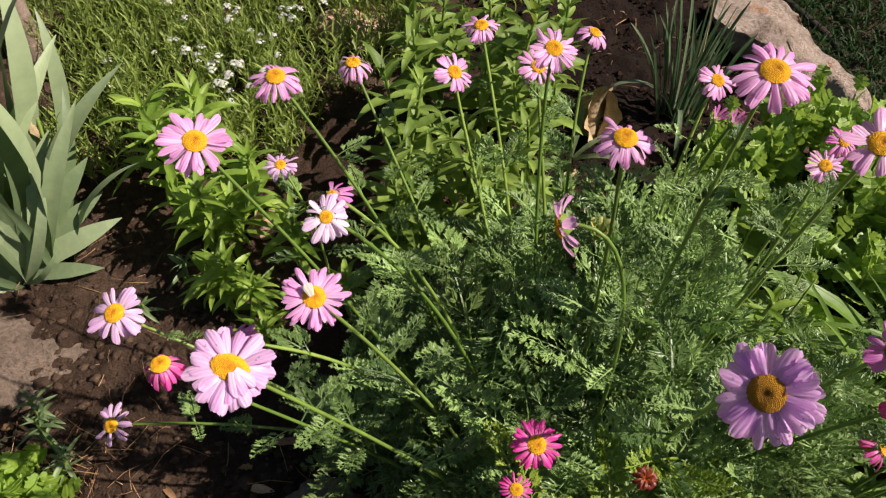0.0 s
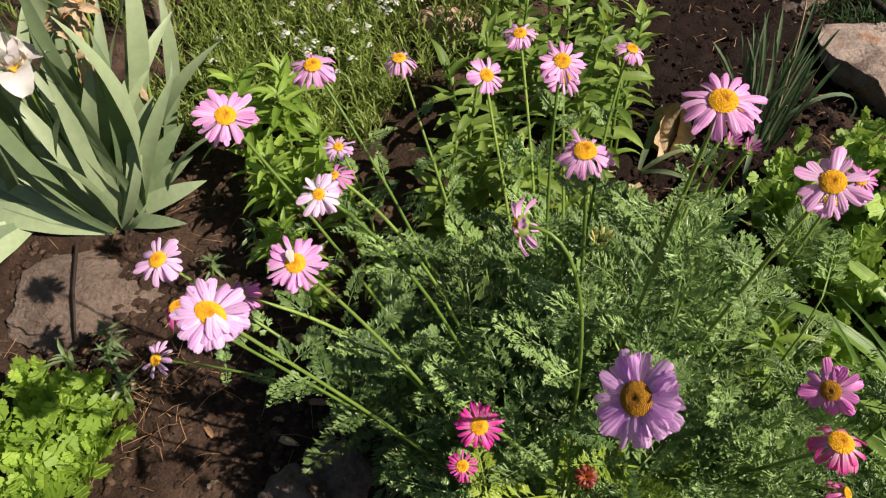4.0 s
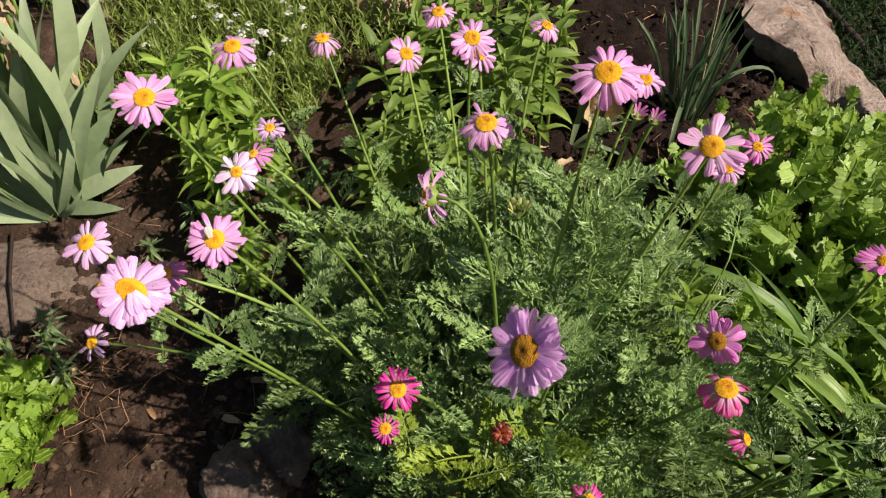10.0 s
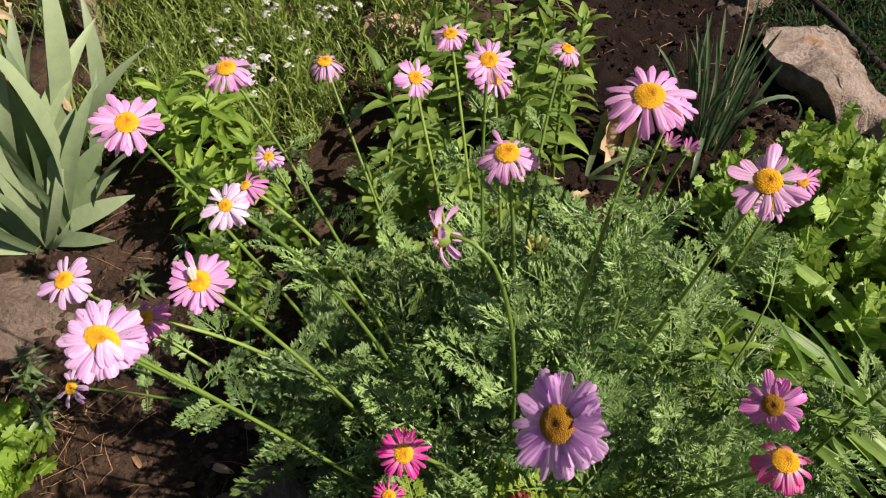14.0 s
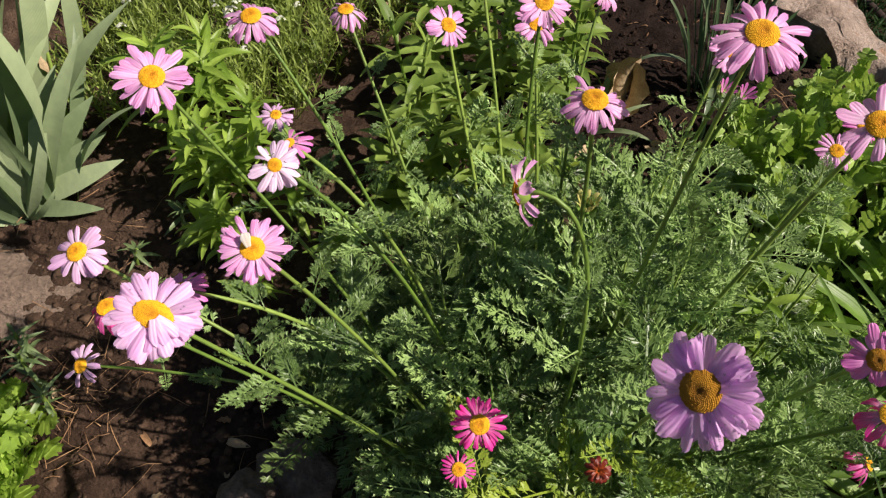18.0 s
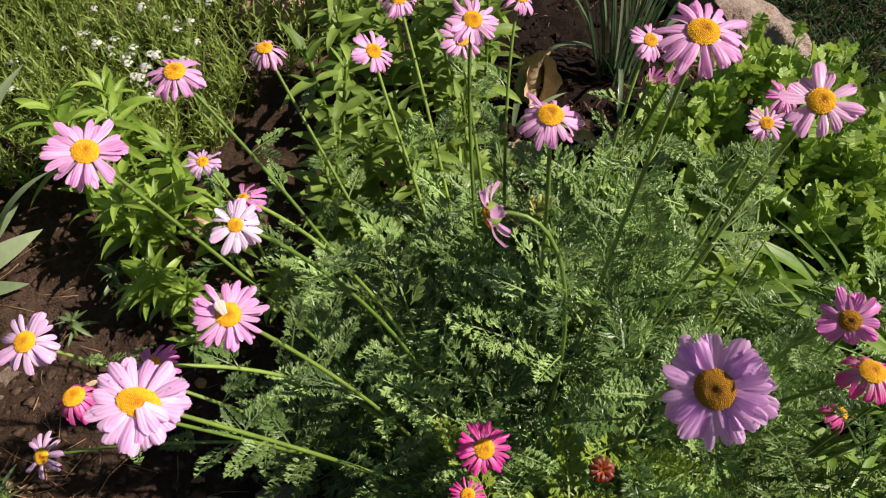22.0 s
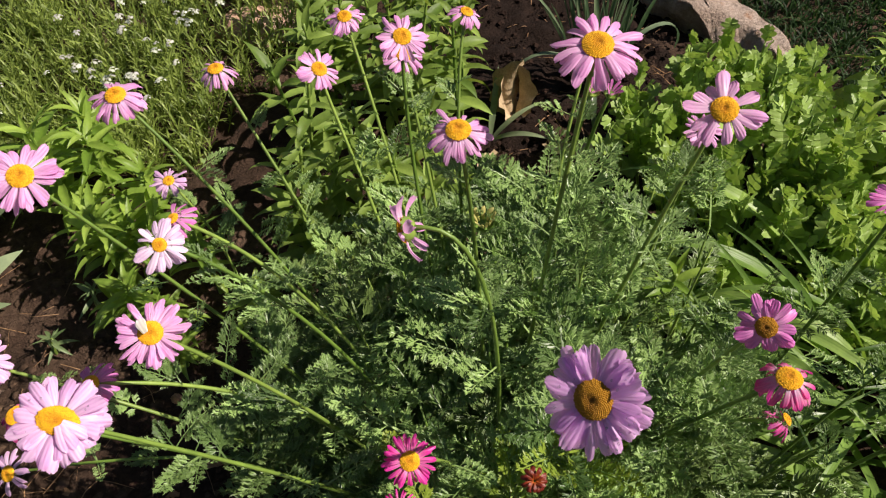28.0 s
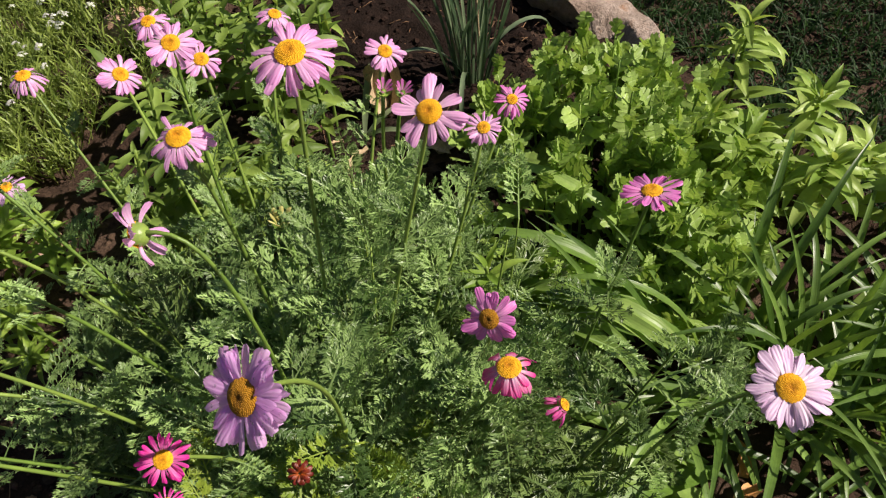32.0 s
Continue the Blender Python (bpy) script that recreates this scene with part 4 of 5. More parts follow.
def daylily(base, count, seed, label, spread_out=1.0, size=1.0):
    rr = random.Random(seed)
    z = ground_height(*base)
    t = thing("daylily_plant", (*base, z), label, "daylily", "daylily plants")
    for k in range(count):
        az = k * 2.39996 + rr.uniform(-0.3, 0.3)
        lift = radians(rr.uniform(42, 84) - 14 * (spread_out - 1))
        p = Vector((base[0] + 0.035 * math.cos(az), base[1] + 0.035 * math.sin(az), z - 0.005))
        part("leaf", STRAPS[rr.randrange(6)], t, aim(p, heading(az, lift), rr.uniform(-0.3, 0.3), size * rr.uniform(0.6, 1.1)))


straps = "daylily with long arching grass-like green leaves"
daylily((0.82, 0.77), 30, 1, straps, 0.8, 0.85)
daylily((0.91, 0.72), 30, 2, straps, 0.8, 0.85)
daylily((0.95, 0.74), 28, 3, straps, 1.1, 0.72)
daylily((0.84, 0.58), 12, 4, straps, 1.6, 0.6)
daylily((1.04, 0.64), 30, 5, straps, 1.0, 0.75)
daylily((1.12, 0.74), 26, 6, straps, 1.1, 0.7)
daylily((0.74, 0.82), 18, 9, straps, 1.6, 0.7)
daylily((0.96, 0.56), 12, 10, straps, 1.6, 0.75)

BROAD = [mesh_of("leaf", *blade(0.5, 0.03, b, 0.4, 16, strap, tw, wide=2), SUNLIT_STRAP) for b, tw in ((1.6, 0.2), (2.1, -0.3), (2.6, 0.3))]
r = random.Random(44)
for place, azimuths, lifts, count in (((0.48, 0.93), (-1.15, -0.25), (50, 68), 13), ((0.80, 0.85), (2.4, 3.3), (42, 62), 5), ((0.75, 0.63), (2.7, 3.5), (25, 48), 10), ((1.02, 0.80), (-0.6, 1.0), (40, 65), 9), ((0.72, 0.5), (3.4, 4.6), (60, 80), 5)):
    z = ground_height(*place)
    t = thing("daylily_plant", (*place, z), "daylily with broad wet leaves arching over the ferny foliage", "daylily", "daylily plants")
    for k in range(count):
        m = aim((place[0] + r.uniform(-0.03, 0.03), place[1] + r.uniform(-0.03, 0.03), z), heading(r.uniform(*azimuths), radians(r.uniform(*lifts))), r.uniform(-0.2, 0.2), r.uniform(0.68, 1.0))
        leaf = part("leaf", BROAD[k % 3], t, m)
        for _ in range(5):
            v = BROAD[k % 3].vertices[r.randrange(20, 70)]
            up = (m.to_3x3() @ v.normal).normalized()
            part("water_drop", DROP_MESH, leaf, Matrix.Translation(m @ v.co + up * 0.0002) @ up.to_track_quat("Z", "Y").to_matrix().to_4x4() @ Matrix.Scale(r.uniform(0.5, 1.1), 4))

# ---- daffodil leaves by the rock ----
rod = lambda v: 1.0 if v < 0.85 else max(0.15, 1 - ((v - 0.85) / 0.15) ** 2 * 0.85)
RODS = [mesh_of("leaf", *blade(0.33, 0.0072, b, 0.5, 12, rod, tw, wide=1), DAFFODIL) for b, tw in ((0.15, 0.4), (0.3, -0.8), (0.5, 1.0), (0.2, 1.6))]
BENT = mesh_of("leaf", *blade(0.3, 0.011, 3.0, 0.4, 16, rod, 0.2, wide=1), DAFFODIL)
tuft = thing("daffodil_tuft", (0.54, 1.47, 0.06), "tuft of narrow blue-green daffodil leaves beside the rock", "daffodil")
r = random.Random(8)
for k in range(38):
    az, q = r.random() * 6.283, math.sqrt(r.random())
    p = Vector((0.54 + 0.035 * q * math.cos(az), 1.47 + 0.035 * q * math.sin(az), 0.055))
    part("leaf", RODS[r.randrange(4)], tuft, aim(p, heading(az, radians(90 - 13 * q)), r.uniform(-1.5, 1.5), r.uniform(0.6, 1.0)))
for az, s in ((4.3, 0.8), (3.0, 0.9), (0.2, 1.0)):
    part("leaf", BENT, tuft, aim((0.54, 1.46, 0.06), heading(az, 1.25), 0.2, s), "leaf bent over and creased")

# ---- chrysanthemum leaves ----
LOBED = [mesh_of("leaf", *lobed_leaf(0.055, 5 + k), MUM) for k in range(7)]
LOBED_YELLOW = [mesh_of("leaf", *lobed_leaf(0.055, 15 + k), MUM_YELLOW) for k in range(6)]


def mum(name, centre, reach, high, shoots, per, meshes, material, seed, label, size=1.0, limit=300, level=0.0):
    rr = random.Random(seed)
    t = thing(name, (*centre, ground_height(*centre)), label, "chrysanthemum")
    rest, made = [], 0
    for n in range(shoots):
        a, q = rr.random() * 6.283, math.sqrt(rr.random())
        x, y = centre[0] + reach[0] * q * math.cos(a), centre[1] + reach[1] * q * math.sin(a)
        h = high * (1 - 0.35 * q * q) * rr.uniform(0.68, 1.14)
        root = Vector((x - 0.04 * math.cos(a) * q, y - 0.04 * math.sin(a) * q, ground_height(x, y)))
        top = Vector((x, y, root.z + h))
        pts = curve(root, root.lerp(top, 0.4), root.lerp(top, 0.7), top, 7)
        part("shoot", mesh_of("shoot", *tube(pts, [0.003 - 0.0002 * i for i in range(8)], 5), STEM), t)
        for k in range(per):
            i = 7 - k * 5 // per if k < per else 1
            az = k * 2.4 + n
            near_top = 1 - k / per
            lift = 0.75 - level + 0.65 * near_top ** 1.2 + rr.uniform(-0.35, 0.35)
            s = size * (0.55 + 0.55 * (1 - near_top)) * rr.uniform(0.85, 1.2)
            m = aim(pts[i] - Z * 0.004 * (k % 3), heading(az, lift), rr.uniform(-0.3, 0.3), s)
            me = meshes[rr.randrange(len(meshes))]
            if k < per * 0.62 and made < limit:
                made += 1
                part("leaf", me, t, m)
            else:
                rest.append(([v.co.copy() for v in me.vertices], [tuple(f.vertices) for f in me.polygons], m))
    if rest:
        part("lower_leaves", mesh_of("lower_leaves", *joined(rest), material), t, kind="stuff")


mum("chrysanthemum_plant", (0.71, 1.08), (0.24, 0.28), 0.24, 125, 9, LOBED, MUM, 3, "leafy chrysanthemum with bright green lobed leaves and no flowers", 1.12)
mum("chrysanthemum_plant", (-0.55, 0.60), (0.13, 0.14), 0.11, 30, 8, LOBED_YELLOW, MUM_YELLOW, 4, "low chrysanthemum with yellow-green lobed leaves on bare soil", 1.05, level=0.2)

# ---- upright leafy plants ----
lance = lambda v: math.sin(math.pi * min(1, 0.06 + 0.94 * v) ** 0.75) ** 0.9
LANCES = [mesh_of("leaf", *blade(0.06, 0.0175, b, 0.35, 8, lance, tw, 0.06, 2, arc), PHLOX) for b, tw, arc in ((0.4, 0.1, 0.1), (0.9, -0.4, -0.12), (1.4, 0.5, 0.08), (0.1, 0.3, -0.1), (0.7, -0.7, 0.0))]
NARROW = [mesh_of("leaf", *blade(0.085, 0.02, b, 0.35, 8, lance, tw, 0.03), LILY) for b, tw in ((0.9, 0.1), (1.4, -0.2), (1.9, 0.2), (0.6, 0.2))]
NARROW_GREEN = [mesh_of("leaf", *blade(0.075, 0.0165, b, 0.35, 8, lance, tw, 0.03), LILY_GREEN) for b, tw in ((0.4, 0.1), (0.8, -0.2), (1.2, 0.2))]


def leafy(name, base, top, leaves, meshes, seed, label, category, group, whorl=1, size=1.0, crowd=1.0):
    """A single upright stem set with leaves, in pairs or in a close spiral with a rosette at the tip."""
    rr = random.Random(seed)
    root = Vector((base[0], base[1], ground_height(*base)))
    tip = Vector(top)
    t = thing(name, root, label, category, group)
    pts = curve(root, root.lerp(tip, 0.35) + Z * 0.02, root.lerp(tip, 0.7) + Z * 0.02, tip, 12)
    part("stem", mesh_of("stem", *tube(pts, [0.0035 - 0.0001 * i for i in range(13)], 6), STEM), t)
    for k in range(leaves):
        v = 0.2 + 0.8 * (k // whorl * whorl / leaves) ** crowd
        i = min(12, int(v * 12))
        f = v * 12 - i
        p = pts[i].lerp(pts[min(12, i + 1)], f)
        az = (k // whorl) * 1.57 + (k % whorl) * 6.283 / whorl + seed if whorl > 1 else k * 2.39996 + seed
        lift = 0.15 + 1.0 * v ** 5 + rr.uniform(-0.45, 0.4)
        s = size * (1.1 - 0.5 * v ** 5) * rr.uniform(0.6, 1.2)
        part("leaf", meshes[rr.randrange(len(meshes))], t, aim(p, heading(az + rr.uniform(-0.45, 0.45), lift), rr.uniform(-0.6, 0.6), s))
    return t


r = random.Random(21)
broad = "upright leafy perennial with paired lance-shaped green leaves"
for n in range(36):
    x = r.uniform(-0.02, 0.27)
    y = r.uniform(1.02, 1.5) if n < 26 else r.uniform(1.45, 1.75)
    h = r.uniform(0.27, 0.42)
    leafy("leafy_perennial", (x, y), (x + r.uniform(-0.05, 0.05), y - r.uniform(0, 0.05), h), 24, LANCES, n * 1.3, broad, "plant", "leafy perennials", 2, r.uniform(0.85, 1.2))
spiral = "young lily stem with whorls of glossy pointed green leaves"
for n, (x, y, h, s) in enumerate(((-0.42, 1.24, 0.3, 1.2), (-0.33, 1.12, 0.2, 1.1), (-0.36, 1.30, 0.28, 1.1), (-0.16, 1.06, 0.25, 0.75), (-0.22, 0.98, 0.16, 0.75), (-0.30, 1.02, 0.13, 0.8), (-0.27, 1.10, 0.22, 1.0), (-0.20, 0.93, 0.12, 0.7), (-0.08, 1.0, 0.15, 0.8), (-0.30, 1.08, 0.27, 0.9), (-0.38, 1.18, 0.3, 0.9), (-0.26, 1.0, 0.2, 0.8), (-0.33, 1.22, 0.3, 1.0), (-0.24, 1.16, 0.27, 0.9))):
    leafy("lily_plant", (x, y), (x + 0.01, y - 0.02, h), 30, NARROW_GREEN, n * 0.9, spiral, "lily", "lily plants", 1, s, 0.8)
pale_lily = "pale green lily with curved pointed leaves in rosettes"
for n, (x, y, h) in enumerate(((0.97, 1.25, 0.31), (0.90, 1.04, 0.26), (1.01, 0.99, 0.25), (1.05, 1.12, 0.25), (0.96, 1.12, 0.2), (0.90, 1.16, 0.2), (1.10, 1.03, 0.2), (1.0, 1.05, 0.16), (0.86, 0.98, 0.17), (1.14, 0.96, 0.22))):
    leafy("lily_plant", (x + 0.02, y + 0.03), (x, y, h), 32, NARROW, n * 1.7, pale_lily, "lily", "pale lily plants", 1, 1.0, 0.55)
leafy("lily_plant", (0.5, 0.88), (0.468, 0.785, 0.365), 22, NARROW_GREEN, 3.3, "young lily shoot with bright green pointed leaves among the ferny foliage", "lily", "lily plants", 1, 0.75, 0.7)

# ---- candytuft ----
LITTLE = blade(0.029, 0.0036, 0.45, 0.3, 3, wide=1)


def candytuft(centre, reach, sprigs, seed, label):
    rr = random.Random(seed)
    pieces = []
    for n in range(sprigs):
        a, q = rr.random() * 6.283, math.sqrt(rr.random())
        x, y = centre[0] + reach * q * math.cos(a), centre[1] + reach * q * math.sin(a)
        h = rr.uniform(0.07, 0.2) * (1 - 0.3 * q * q)
        g = ground_height(x, y)
        lean = heading(a + rr.uniform(-0.8, 0.8), radians(rr.uniform(55, 88)))
        pts = [Vector((x, y, g)) + lean * h * k / 3 for k in range(4)]
        pieces.append((*tube(pts, [0.0012, 0.001, 0.0009, 0.0006], 3), Matrix()))
        for k in range(21):
            v = 0.25 + 0.75 * k / 20
            p = Vector((x, y, g)) + lean * h * v
            pieces.append((*LITTLE, aim(p, heading(k * 2.4 + n, rr.uniform(0.6, 1.4)), 0, rr.uniform(0.55, 1.2))))
    t = thing("candytuft_clump", (*centre, ground_height(*centre)), label, "candytuft", "candytuft clumps")
    part("foliage", mesh_of("foliage", *joined(pieces), TUFT), t, kind="stuff")
    return t


flake = [blade(0.0062, 0.0042, 0.3, 0.1, 2, wide=1) + (Matrix.Rotation(k * 1.5708, 4, "Z") @ Matrix.Rotation(0.2, 4, "X"),) for k in range(4)]
FLAKE = joined(flake)
CLUSTERS = []
for k in range(4):
    rr = random.Random(40 + k)
    bits = []
    for n in range(17):
        q, a = math.sqrt(rr.random()), rr.random() * 6.283
        bits.append((*FLAKE, Matrix.Translation((0.014 * q * math.cos(a), 0.014 * q * math.sin(a), 0.009 * (1 - q * q))) @ Matrix.Rotation(q * 0.7, 4, Vector((-math.sin(a), math.cos(a), 0))) @ Matrix.Rotation(rr.random() * 3, 4, "Z") @ Matrix.Scale(rr.uniform(0.7, 1.1), 4)))
    CLUSTERS.append(mesh_of("flower_head", *joined(bits), WHITE))
tufts = "mass of fine yellow-green candytuft leaves with small white flower heads"
r = random.Random(31)
for n, (x, y, reach, sprigs, heads) in enumerate(((-0.45, 1.50, 0.17, 150, 5), (-0.30, 1.44, 0.12, 110, 9), (-0.18, 1.70, 0.17, 130, 12), (-0.48, 1.80, 0.2, 150, 3), (-0.62, 1.66, 0.14, 110, 2), (-0.80, 1.95, 0.22, 130, 0), (-0.45, 2.10, 0.22, 130, 1), (-0.12, 2.0, 0.2, 110, 4), (-1.1, 1.8, 0.25, 110, 0), (-0.58, 1.38, 0.12, 80, 2))):
    t = candytuft((x, y), reach, sprigs, 50 + n, tufts)
    for k in range(round(heads * 0.4)):
        a, q = r.random() * 6.283, math.sqrt(r.random())
        hx, hy = x + reach * 0.9 * q * math.cos(a), y + reach * 0.9 * q * math.sin(a)
        part("flower_head", CLUSTERS[r.randrange(4)], t, Matrix.Translation((hx, hy, ground_height(hx, hy) + r.uniform(0.13, 0.18))) @ Matrix.Rotation(r.uniform(-0.5, 0.5), 4, "X") @ Matrix.Scale(r.uniform(0.4, 0.75), 4), "white flower head")
    for cx0, cy0, many in ((-0.475, 1.497, 3), (-0.385, 1.453, 4), (-0.354, 1.574, 3), (-0.312, 1.583, 2), (-0.224, 1.583, 3), (-0.225, 1.735, 9), (-0.283, 1.535, 3), (-0.46, 1.587, 2), (-0.32, 1.395, 5), (-0.222, 1.6, 3)):
        if math.hypot(cx0 - x, cy0 - y) < reach and n in (0, 1, 2):
            for k in range(many):
                hx, hy = cx0 + r.gauss(0, 0.02), cy0 + r.gauss(0, 0.02)
                part("flower_head", CLUSTERS[r.randrange(4)], t, Matrix.Translation((hx, hy, ground_height(hx, hy) + r.uniform(0.13, 0.18))) @ Matrix.Rotation(r.uniform(-0.5, 0.5), 4, "X") @ Matrix.Scale(r.uniform(0.38, 0.7), 4), "white flower head")

# ---- stones ----
def stone(name, place, size, seed, material, label, turn=(0, 0, 0), cuts=4, rough=0.18):
    ob = new(name, lump(name, size, seed, material, rough, cuts))
    ob.matrix_basis = pose(*place, *turn)
    return tagged(ob, label, "stone" if max(size) < 0.2 else "rock")


def boulder():
    """A long wedge-shaped boulder: a nearly level top that narrows to one end, an overhanging broken side towards the bed."""
    bm = bmesh.new()
    bmesh.ops.create_icosphere(bm, subdivisions=6, radius=0.42)
    centre = Vector((0.78, 1.66, 0.02))
    cuts = [((0.775, 1.60, 0.1), (-0.80, -0.60, -0.22)), ((0.872, 1.68, 0.1), (0.94, 0.28, 0.2)), ((0.92, 1.41, 0.05), (0.25, -0.95, 0.25)),
            ((0.70, 1.865, 0.1), (-0.2, 0.98, 0.15)), ((0.645, 1.75, 0.1), (-1.0, 0.1, -0.1)), ((0.86, 1.50, 0.1), (0.3, -0.35, 0.9)), ((0.76, 1.66, 0.122), (0.06, 0.0, 1.0))]
    for v in bm.verts:
        p = v.co + centre
        for _ in range(3):
            for at, n in cuts:
                n = Vector(n).normalized()
                wobble = 0.022 * noise.noise(p * 7 + n * 5) + 0.01 * noise.noise(p * 19 + n)
                over = (p - Vector(at)).dot(n) - wobble
                if over > 0:
                    p = p - n * over
        notch = (p - Vector((0.80, 1.61, 0))).dot(Vector((-0.39, -0.92, 0)))
        p.z -= max(0.0, min(0.07, notch * 2)) * max(0.0, min(1.0, (0.86 - p.x) / 0.03)) * (p.z > 0.03)
        q = p * 1.0
        p = p + (p - centre).normalized() * (0.008 * noise.noise(q * 24) + 0.004 * noise.noise(q * 60))
        v.co = p - centre
    me = bpy.data.meshes.new("rock")
    bm.to_mesh(me)
    bm.free()
    me.materials.append(ROCK)
    me.polygons.foreach_set("use_smooth", [True] * len(me.polygons))
    ob = new("rock", me)
    ob.matrix_basis = Matrix.Translation(centre + Vector((0.03, -0.015, 0)))
    return tagged(ob, "large pale granite boulder with rusty stains at the bed's edge", "rock")


boulder()
stone("stone", (-0.12, 0.595, 0.012), (0.075, 0.07, 0.055), 5, EARTH_ROCK, "rounded earthy grey stone half sunk in the soil", (0, 0, 30))
stone("stone", (-0.075, 0.675, 0.01), (0.06, 0.07, 0.06), 6, EARTH_ROCK, "dark earthy stone in the shade of the daisies", (0, 0, 70))
stone("stone", (-0.15, 1.77, 0.085), (0.09, 0.07, 0.06), 8, ROSE_ROCK, "rose-brown stone between candytuft and leafy plants", (0, 0, 20))
stone("stone", (-0.24, 1.16, 0.085), (0.035, 0.03, 0.025), 9, ROSE_ROCK, "small rose-brown stone on the soil")
stone("stone", (-0.63, 0.91, 0.014), (0.2, 0.135, 0.042), 12, EARTH_ROCK, "flat earthy stone beside the iris leaves", (0, 0, 15), 5, 0.17)
stone("stone", (0.66, 2.0, 0.07), (0.07, 0.06, 0.06), 14, EARTH_ROCK, "grey-brown stone in the shade behind the daffodil leaves", (0, 0, 40))

# ---- lawn ----
lawn_pieces = []
r = random.Random(77)


def lawn_side(x, y):
    return max((x - 0.91) * 0.7 + (y - 1.78) * 0.6, (x - 0.93) * 0.9 + (y - 1.78) * 0.34)


SHORT = blade(0.036, 0.0032, 0.8, 0.4, 3, wide=1)
while len(lawn_pieces) < 38000:
    x, y = r.uniform(0.6, 2.3), r.uniform(0.85, 3.1)
    if noise.noise(Vector((x * 2.2, y * 2.2, 9))) * 0.5 + min(2.3 - x, 3.1 - y, (y - 0.85) * 1.5) < 0.12 + 0.25 * r.random():
        continue
    if lawn_side(x, y) < -0.06 or (x < 0.87 and y < 1.9):
        continue
    p = (x, y, ground_height(x, y) - 0.002)
    lawn_pieces.append((*SHORT, aim(p, heading(r.random() * 6.283, radians(r.uniform(25, 88))), r.uniform(-0.5, 0.5), r.uniform(0.6, 1.5))))
tagged(new("lawn", mesh_of("lawn", *joined(lawn_pieces), SHADE_GRASS)), "lawn of short broad grass blades, green darkened to paint their shade", "grass", kind="stuff")
pts = [Vector(p) for p in ((0.74, 2.2, 0.085), (0.85, 1.96, 0.09), (0.93, 1.78, 0.08), (0.975, 1.68, 0.06), (1.01, 1.6, 0.03))]
tagged(new("lawn_edging", mesh_of("lawn_edging", *tube(pts, [0.009] * 5, 8), EDGING)), "dark rusty edging bar between rock and lawn", "edging", kind="structure")

# ---- small things ----
# dried tulip husk
husk = thing("dry_tulip_leaf", (0.37, 1.40, ground_height(0.37, 1.40)), "papery beige dried tulip leaf curled upright on dark soil", "dry leaf")
hz = ground_height(0.37, 1.40)
for az, lift, s, sp in ((1.9, 1.35, 1.0, 0.2), (0.6, 1.2, 0.85, -0.3), (3.4, 1.1, 0.7, 0.4)):
    part("blade", mesh_of("blade", *blade(0.15, 0.06, 0.9, 0.7, 10, sword, sp, 0.25), HUSK), husk, aim((0.37, 1.40, hz), heading(az, lift), sp + 3.1, s))
for x, y, az, w in ((0.33, 1.30, 4.0, 0.03), (0.42, 1.32, 5.4, 0.028), (0.28, 1.34, 3.5, 0.02), (0.45, 1.28, 0.4, 0.025)):
    leaf = thing("fallen_leaf", (x, y, ground_height(x, y) + 0.004), "curled dry beige leaf lying on the soil", "dry leaf", "fallen leaves")
    part("blade", mesh_of("blade", *blade(0.08, w, 0.6, 0.5, 8, ripple=0.3), HUSK), leaf, aim((x, y, ground_height(x, y) + 0.012), heading(az, 0.25), 0.4))
tulip = thing("tulip_plant", (0.32, 1.36, ground_height(0.32, 1.36)), "broad grey-green tulip leaf fading beside the dry husk", "tulip")
for az, lift, s in ((1.2, 1.3, 0.3), (5.6, 0.8, 0.3), (0.2, 0.9, 0.26)):
    part("leaf", IRIS_LEAVES[2], tulip, aim((0.32, 1.36, ground_height(0.32, 1.36)), heading(az, lift), 0.5, s))

RUSTY = grainy("withered_orange", [(0.3, (0.4, 0.16, 0.05)), (0.7, (0.6, 0.34, 0.12))], 40, 260, 0.5, 0.002, 0.6)
for x, y, az in ((0.80, 0.63, 1.2), (0.82, 0.61, 3.4), (0.79, 0.60, 5.0)):
    leaf = thing("fallen_leaf", (x, y, ground_height(x, y) + 0.004), "withered orange-brown leaf curled under the daylilies", "dry leaf", "withered leaves")
    part("blade", mesh_of("blade", *blade(0.06, 0.022, 1.2, 0.7, 8, ripple=0.4), RUSTY), leaf, aim((x, y, ground_height(x, y) + 0.012), heading(az, 0.5), 0.4))
# marigold
mg = thing("marigold", (0.262, 0.56, 0.0), "small rust-red marigold flower low among yellow-green leaves", "flower")
head = Vector((0.268, 0.533, 0.441))
mg_pts = curve(Vector((0.262, 0.60, 0.0)), Vector((0.262, 0.6, 0.2)), Vector((0.262, 0.56, 0.36)), head, 10)
part("stem", mesh_of("stem", *tube(mg_pts, [0.002] * 11, 6), STEM), mg)
mturn = Matrix.Translation(head) @ Vector((0, -0.55, 0.8)).to_track_quat("Z", "Y").to_matrix().to_4x4()
r = random.Random(3)
for ring, (count, lift, s) in enumerate(((10, 0.25, 0.48), (8, 0.7, 0.4), (6, 1.1, 0.3))):
    for k in range(count):
        part("petal", petal_mesh(RUST, 0.9, 1.3, k % 4), mg, mturn @ Matrix.Rotation(k * 6.283 / count + ring, 4, "Z") @ Matrix.Translation((0, 0.001, 0.001 * ring)) @ Matrix.Rotation(lift, 4, "X") @ Matrix.Scale(s, 4))
